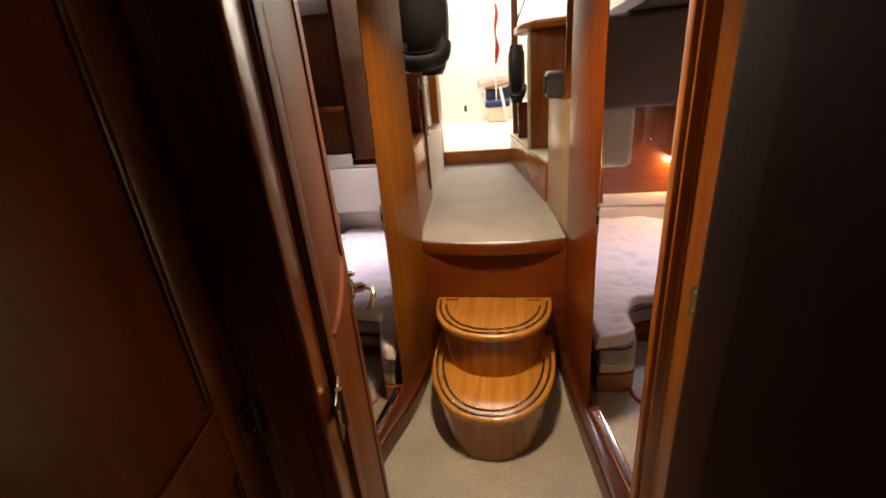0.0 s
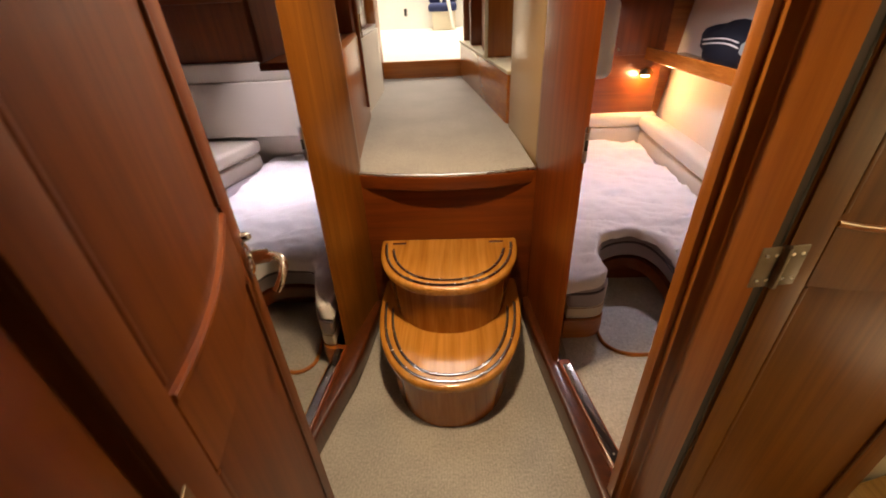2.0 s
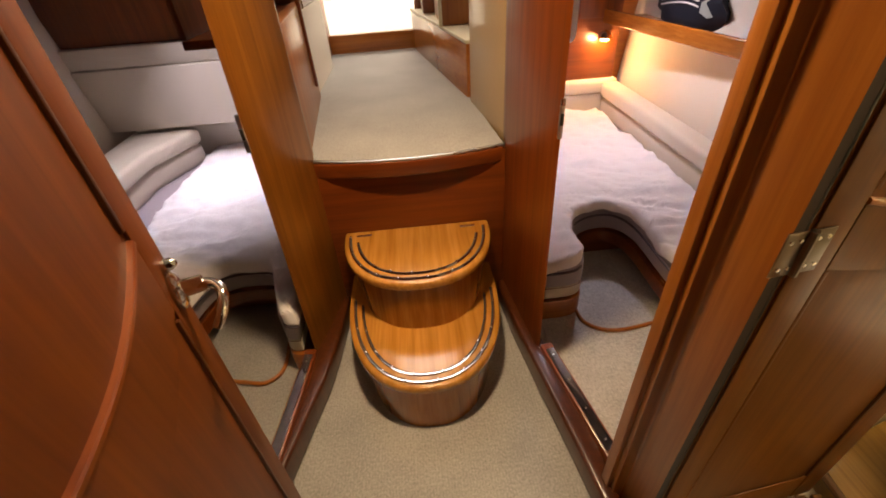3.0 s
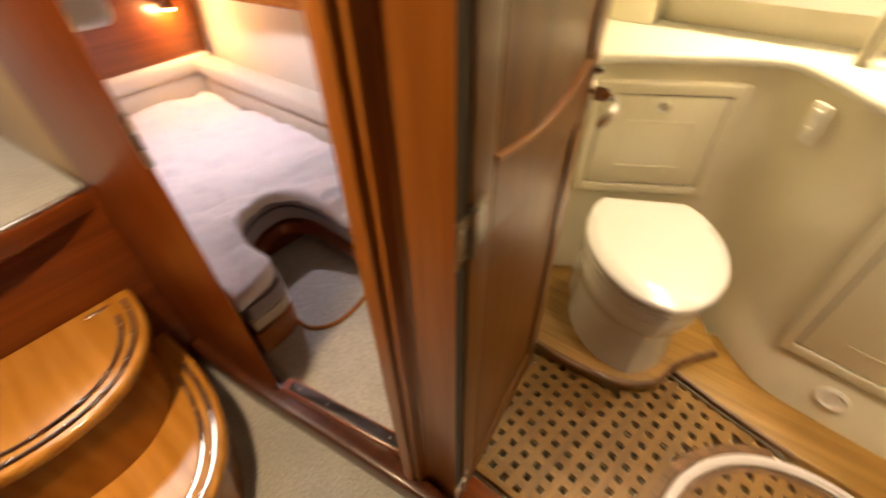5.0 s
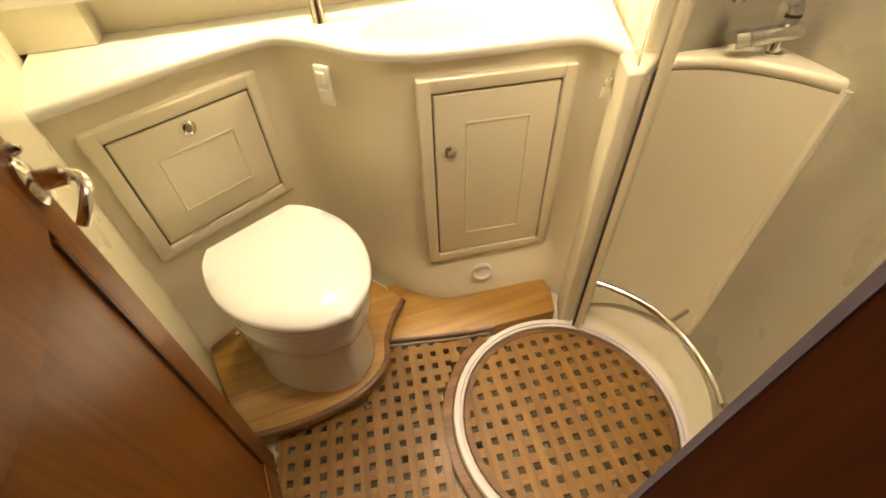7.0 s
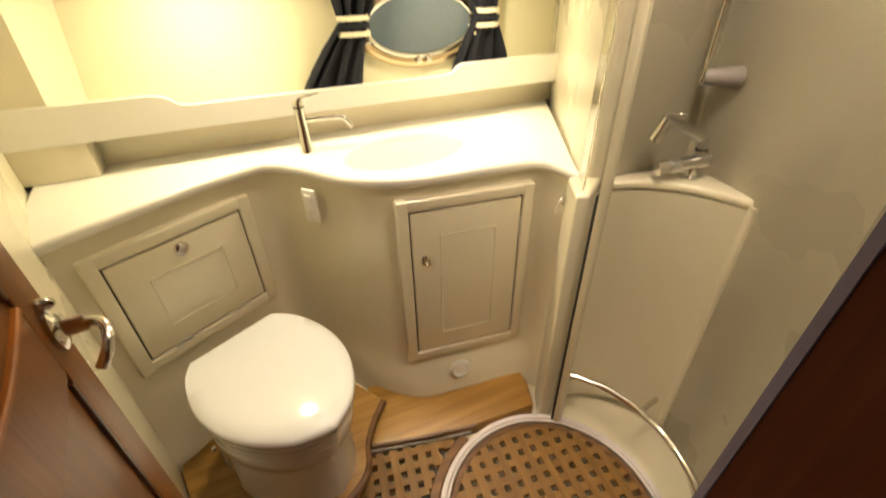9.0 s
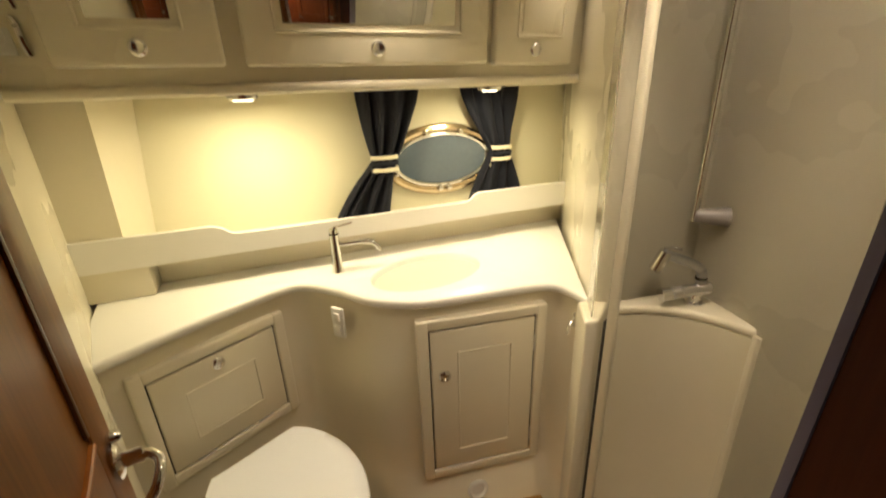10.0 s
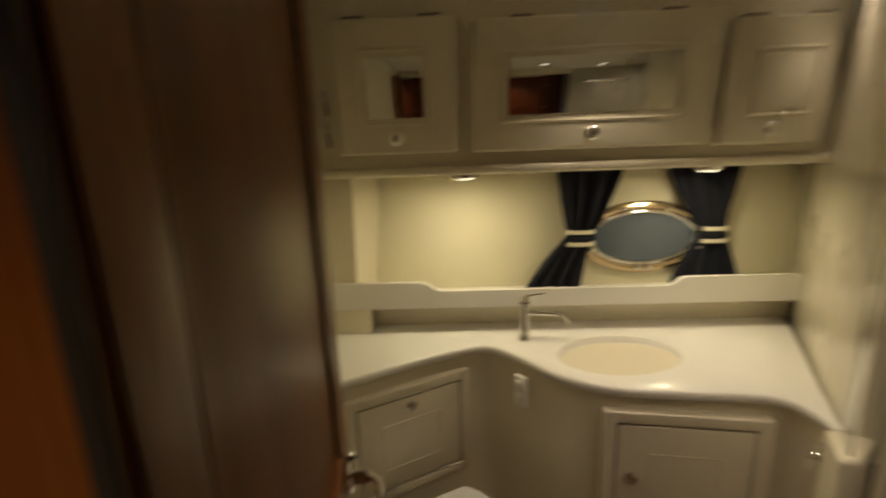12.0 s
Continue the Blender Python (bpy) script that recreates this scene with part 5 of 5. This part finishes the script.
part("pedestal", loft([dring(-0.02, 0.374, 0.166, 0.0, 0.9), dring(-0.02, 0.368, 0.162, 0.06, 0.9), dring(-0.02, 0.366, 0.160, 0.155, 0.9), dring(-0.02, 0.372, 0.162, 0.185, 0.88), dring(-0.01, 0.396, 0.168, 0.215, 0.8), dring(0.0, 0.412, 0.173, 0.25, 0.72), dring(0.0, 0.414, 0.174, 0.283, 0.69), dring(0.0, 0.409, 0.172, 0.287, 0.69), dring(0.0, 0.409, 0.172, 0.291, 0.69), dring(0.0, 0.420, 0.176, 0.295, 0.68), dring(0.0, 0.421, 0.176, 0.318, 0.68), dring(0.0, 0.418, 0.174, 0.323, 0.68)]), PORCELAIN, root, local=True, angle=50)
part("seat", loft([dring(0.0, 0.424, 0.177, 0.326), dring(-0.002, 0.431, 0.180, 0.332), dring(-0.002, 0.431, 0.180, 0.344), dring(0.0, 0.424, 0.177, 0.349)]), PORCELAIN, root, local=True, angle=50)
part("lid", loft([dring(0.0, 0.430, 0.179, 0.352), dring(-0.002, 0.438, 0.183, 0.358), dring(-0.002, 0.439, 0.184, 0.371), dring(0.0, 0.432, 0.180, 0.380), dring(0.04, 0.38, 0.145, 0.385), dring(0.12, 0.26, 0.06, 0.387)]), PORCELAIN, root, local=True, angle=60)
for v in (-0.10, 0.10):
    part("hinge", tube([(0.0, v - 0.02, 0.342), (0.0, v + 0.02, 0.342)], 0.010, 10), WHITEPLASTIC, root, local=True)
part("bolt", lathe([(0.008, 0), (0.008, 0.010), (0, 0.012)], (0.06, -0.165, 0.12), 12, turn=pose(0, 0, 0, 90)), CHROME, root, "chrome bolt cap", local=True)

# ---- saloon beyond the raised deck ----
structure("wall_deck_left", prism([(-0.345, 2.05), (-0.42, 2.80), (-0.46, 2.80), (-0.40, 2.05)], 0.70, 1.13, 0.006), HONEY_Z, "beige wood panelled side of the raised deck", "wall")
structure("wall_deck_left_far", prism([(-0.475, 2.86), (-0.56, 3.82), (-0.60, 3.82), (-0.53, 2.86)], 0.70, 1.42, 0.006), MAHOG_Z, "mahogany locker side", "wall")
structure("wall_deck_right", prism([(0.345, 2.06), (0.290, 2.52), (0.36, 2.56), (0.42, 2.06)], 0.70, 1.30, 0.008), plain("satin panel", (0.50, 0.35, 0.18), rough=0.35, coat=0.3), "satin beige panel beside the raised deck", "wall")
structure("saloon_floor", box(-2.6, 3.84, 0.55, 2.6, 8.2, 0.60, 0), CARPET, "pale saloon floor", "floor")
structure("saloon_step", box(-0.62, 3.80, 0.70, 0.12, 3.84, 0.835, 0.006), HONEY_X, "mahogany step at the saloon doorway", "step")
structure("saloon_deck", box(-2.6, 3.84, 0.60, 2.6, 8.2, 0.832, 0), plain("pale deck", (0.80, 0.76, 0.66), rough=0.6), "pale deck beyond the doorway", "floor")
structure("saloon_wall_end", box(-2.6, 6.20, 0.83, 2.6, 6.26, 2.95), plain("white cockpit moulding", (0.85, 0.84, 0.80), rough=0.5), "bright white cockpit moulding", "wall")
structure("saloon_ceiling", box(-2.6, 2.02, 2.95, 2.6, 8.2, 3.0, 0), CEIL, "white wheelhouse ceiling", "ceiling")
structure("saloon_wall_port", box(-2.6, 2.0, 1.94, -2.56, 8.2, 2.95, 0), CEIL, "white wheelhouse side", "wall")
structure("saloon_wall_starboard", box(2.56, 2.0, 1.66, 2.6, 8.2, 2.95, 0), CEIL, "white wheelhouse side", "wall")
structure("saloon_wall_forward", box(-2.6, 2.06, 1.95, 2.6, 2.10, 2.95, 0), CEIL, "white wheelhouse front", "wall")
structure("door_post_left", box(-0.585, 3.70, 0.70, -0.49, 3.86, 2.9, 0.01), HONEY_Z, "mahogany doorway post", "door frame")
structure("door_post_right", box(0.10, 3.72, 0.70, 0.15, 3.84, 2.2, 0.008), MAHOG_Z, "mahogany doorway post", "door frame")
root = thing("seat_pedestal", (0.25, 3.0, 0.72), "mahogany plinth with a pale capping beside the raised deck", "plinth")
part("body", prism([(0.283, 2.57), (0.075, 3.78), (0.60, 3.78), (0.60, 2.57)], 0.70, 0.945, 0.006), HONEY_Y, root)
part("capping", prism([(0.280, 2.56), (0.068, 3.79), (0.62, 3.79), (0.62, 2.56)], 0.946, 0.962, 0.004), CREAM, root, "pale capping")
root = thing("helm_cabinet", (0.35, 3.2, 0.96), "mahogany helm cabinet with a rounded top", "cabinet")
part("body", box(0.205, 2.95, 0.963, 0.60, 3.35, 1.64, 0.01), HONEY_Z, root)
part("side", box(0.14, 3.45, 0.963, 0.40, 3.75, 1.22, 0.01), MAHOG_Z, root)
part("top", prism([(0.12, 3.30), (0.155, 3.0), (0.24, 2.86), (0.65, 2.85), (0.65, 3.45), (0.16, 3.45)], 1.645, 1.69, 0.015, 3), HONEY_X, root, "rounded mahogany top")
part("trim", box(0.197, 2.93, 0.963, 0.215, 2.955, 1.64, 0.004), CREAM, root)


def seat_back(name, x0, x1, y0, y1, z0, z1, label):
    """A padded seat back: rounded shell with a bolster roll at its foot and a headrest bulge."""
    root = thing(name, ((x0 + x1) / 2, (y0 + y1) / 2, z0), label, "seat")
    cx, hw, h = (x0 + x1) / 2, (x1 - x0) / 2, z1 - z0
    rings = []
    for k in range(15):
        q = k / 14
        w = hw * (0.55 + 0.45 * math.sin(math.pi * min(1, 0.12 + q * 0.62))) * (1 if 0.06 < q < 0.9 else 0.86)
        d = (y1 - y0) / 2 * (0.55 + 0.45 * math.sin(math.pi * (0.1 + 0.8 * q)))
        ring = []
        for i in range(24):
            a = math.tau * i / 24
            c, sn = math.cos(a), math.sin(a)
            ring.append((cx + w * math.copysign(abs(c) ** 0.6, c), (y0 + y1) / 2 + d * math.copysign(abs(sn) ** 0.7, sn) + 0.05 * q, z0 + h * q))
        rings.append(ring)
    part("cushion", loft(rings), LEATHER, root, angle=70)
    roll = smooth_line([(x0 + hw * 0.16, y0 + 0.02, z0 + h * 0.30), (x0 + hw * 0.3, y0 - 0.03, z0 + h * 0.16), (cx, y0 - 0.05, z0 + h * 0.12), (x1 - hw * 0.3, y0 - 0.03, z0 + h * 0.16), (x1 - hw * 0.16, y0 + 0.02, z0 + h * 0.30)], 5)
    part("bolster", tube(roll, hw * 0.30, 14), LEATHER, root, angle=70)
    part("piping", tube([(p.x, p.y - hw * 0.05, p.z + hw * 0.36) for p in roll], 0.007, 6), LEATHER, root)
    return root


seat_back("helm_chair", -0.585, -0.265, 2.90, 3.10, 1.45, 2.02, "black leather helm seat back above the deck")
root = thing("helm_seat_base", (-0.53, 3.0, 1.12), "dark mahogany seat base beside the raised deck", "seat base")
part("body", box(-0.595, 2.85, 1.1185, -0.465, 3.22, 1.455, 0.01), MAHOG_Z, root)
part("cap", box(-0.598, 2.84, 1.456, -0.44, 3.23, 1.475, 0.005), HONEY_Y, root, "paler wooden cap")
seat_back("navigator_chair", 0.075, 0.195, 3.36, 3.52, 1.22, 1.60, "black leather seat at the helm cabinet")
single("harness_strap", bar([(0.13 + 0.05 * k, 3.28, 1.70 + 0.10 * k + 0.02 * math.sin(k)) for k in range(7)], 0.02, 0.03), RUBBER, "black webbing strap rising from the helm cabinet", "strap")
root = thing("seat_post", (-0.47, 3.0, 0.72), "chrome seat post with a white bracket", "seat post")
part("post", tube([(-0.448, 2.93, 0.722), (-0.448, 2.93, 1.455)], 0.012, 10), CHROME, root)
part("bracket", box(-0.462, 2.90, 1.20, -0.430, 2.97, 1.40, 0.01), WHITEPLASTIC, root)
root = thing("grab_rail", (-0.44, 2.6, 0.8), "long upright mahogany grab rail", "rail")
part("rail_bar", tube([(-0.405, 2.68, 0.80), (-0.405, 2.68, 1.38)], 0.010, 10), MAHOG_Z, root)
part("stand_off", tube([(-0.405, 2.68, 0.84), (-0.43, 2.69, 0.84)], 0.008, 8), MAHOG_Z, root)
part("stand_off", tube([(-0.405, 2.68, 1.34), (-0.43, 2.69, 1.34)], 0.008, 8), MAHOG_Z, root)
root = thing("grab_post", (0.34, 2.25, 1.30), "upright varnished grab post on the panel", "rail")
part("post", tube([(0.352, 2.20, 1.295), (0.352, 2.20, 1.93)], 0.016, 12), HONEY_Z, root)
root = thing("armrest", (0.31, 2.32, 1.30), "slate grey armrest pad on the panel", "armrest")
part("pad", box(0.262, 2.24, 1.302, 0.340, 2.42, 1.42, 0.02, 4), plain("slate vinyl", (0.13, 0.16, 0.18), rough=0.4, grain=220), root)
part("face", box(0.256, 2.26, 1.325, 0.264, 2.40, 1.40, 0.004), NAVY, root)
root = thing("cockpit_bench", (-0.1, 5.9, 0.83), "navy cockpit seat with a wooden rim", "seat")
part("cushion", box(-0.26, 5.86, 1.02, 0.06, 6.19, 1.10, 0.03, 3), NAVY_SEAT, root)
part("back", box(-0.26, 6.10, 1.10, 0.06, 6.19, 1.24, 0.02, 3), NAVY_SEAT, root)
part("rim", bar(smooth_line([(-0.27, 6.12, 1.25), (-0.1, 6.11, 1.27), (0.08, 6.10, 1.30)]), 0.07, 0.03), HONEY_X, root, "wooden rim")
part("base", box(-0.22, 5.90, 0.832, 0.04, 6.19, 1.02, 0.01), CREAM, root)
part("strut", tube([(-0.06, 5.84, 1.26), (0.02, 5.84, 0.84)], 0.018, 10), WHITEPLASTIC, root, "white strut")
root = thing("cockpit_rail", (-0.2, 6.15, 1.3), "thin steel rail on the cockpit moulding", "rail")
part("rail_tube", tube([(-0.36, 6.17, 1.36), (0.06, 6.17, 1.38)], 0.010, 8), STEEL, root)
part("end", tube([(-0.36, 6.17, 1.36), (-0.36, 6.17, 1.26)], 0.010, 8), STEEL, root)
single("deck_latch", box(-0.565, 6.18, 0.97, -0.53, 6.199, 1.05, 0.005), RUBBER, "small black latch on the cockpit moulding", "latch")
single("wall_fitting", box(-0.33, 6.185, 1.15, -0.30, 6.199, 1.19, 0.004), STEEL, "small grey fitting on the cockpit moulding", "fitting")
flag = bmesh.new()
rows = []
for k in range(13):
    z = 2.20 - 0.055 * k
    w = 0.035 + 0.02 * math.sin(k * 0.9)
    rows.append([flag.verts.new((-0.11 + j * w / 4 + 0.008 * math.sin(k + j), 5.95 + 0.02 * math.sin(j * 2.2 + k * 0.5), z)) for j in range(5)])
for r0, r1 in zip(rows, rows[1:]):
    for j in range(4):
        flag.faces.new((r0[j], r0[j + 1], r1[j + 1], r1[j]))
bmesh.ops.solidify(flag, geom=flag.faces, thickness=0.003)
root = thing("ensign", (-0.1, 5.95, 1.5), "red flag hanging from its staff", "flag")
part("cloth", flag, REDCLOTH, root)
part("staff", tube([(-0.115, 5.97, 0.84), (-0.115, 5.97, 2.3)], 0.010, 8), WHITEPLASTIC, root, "white staff")
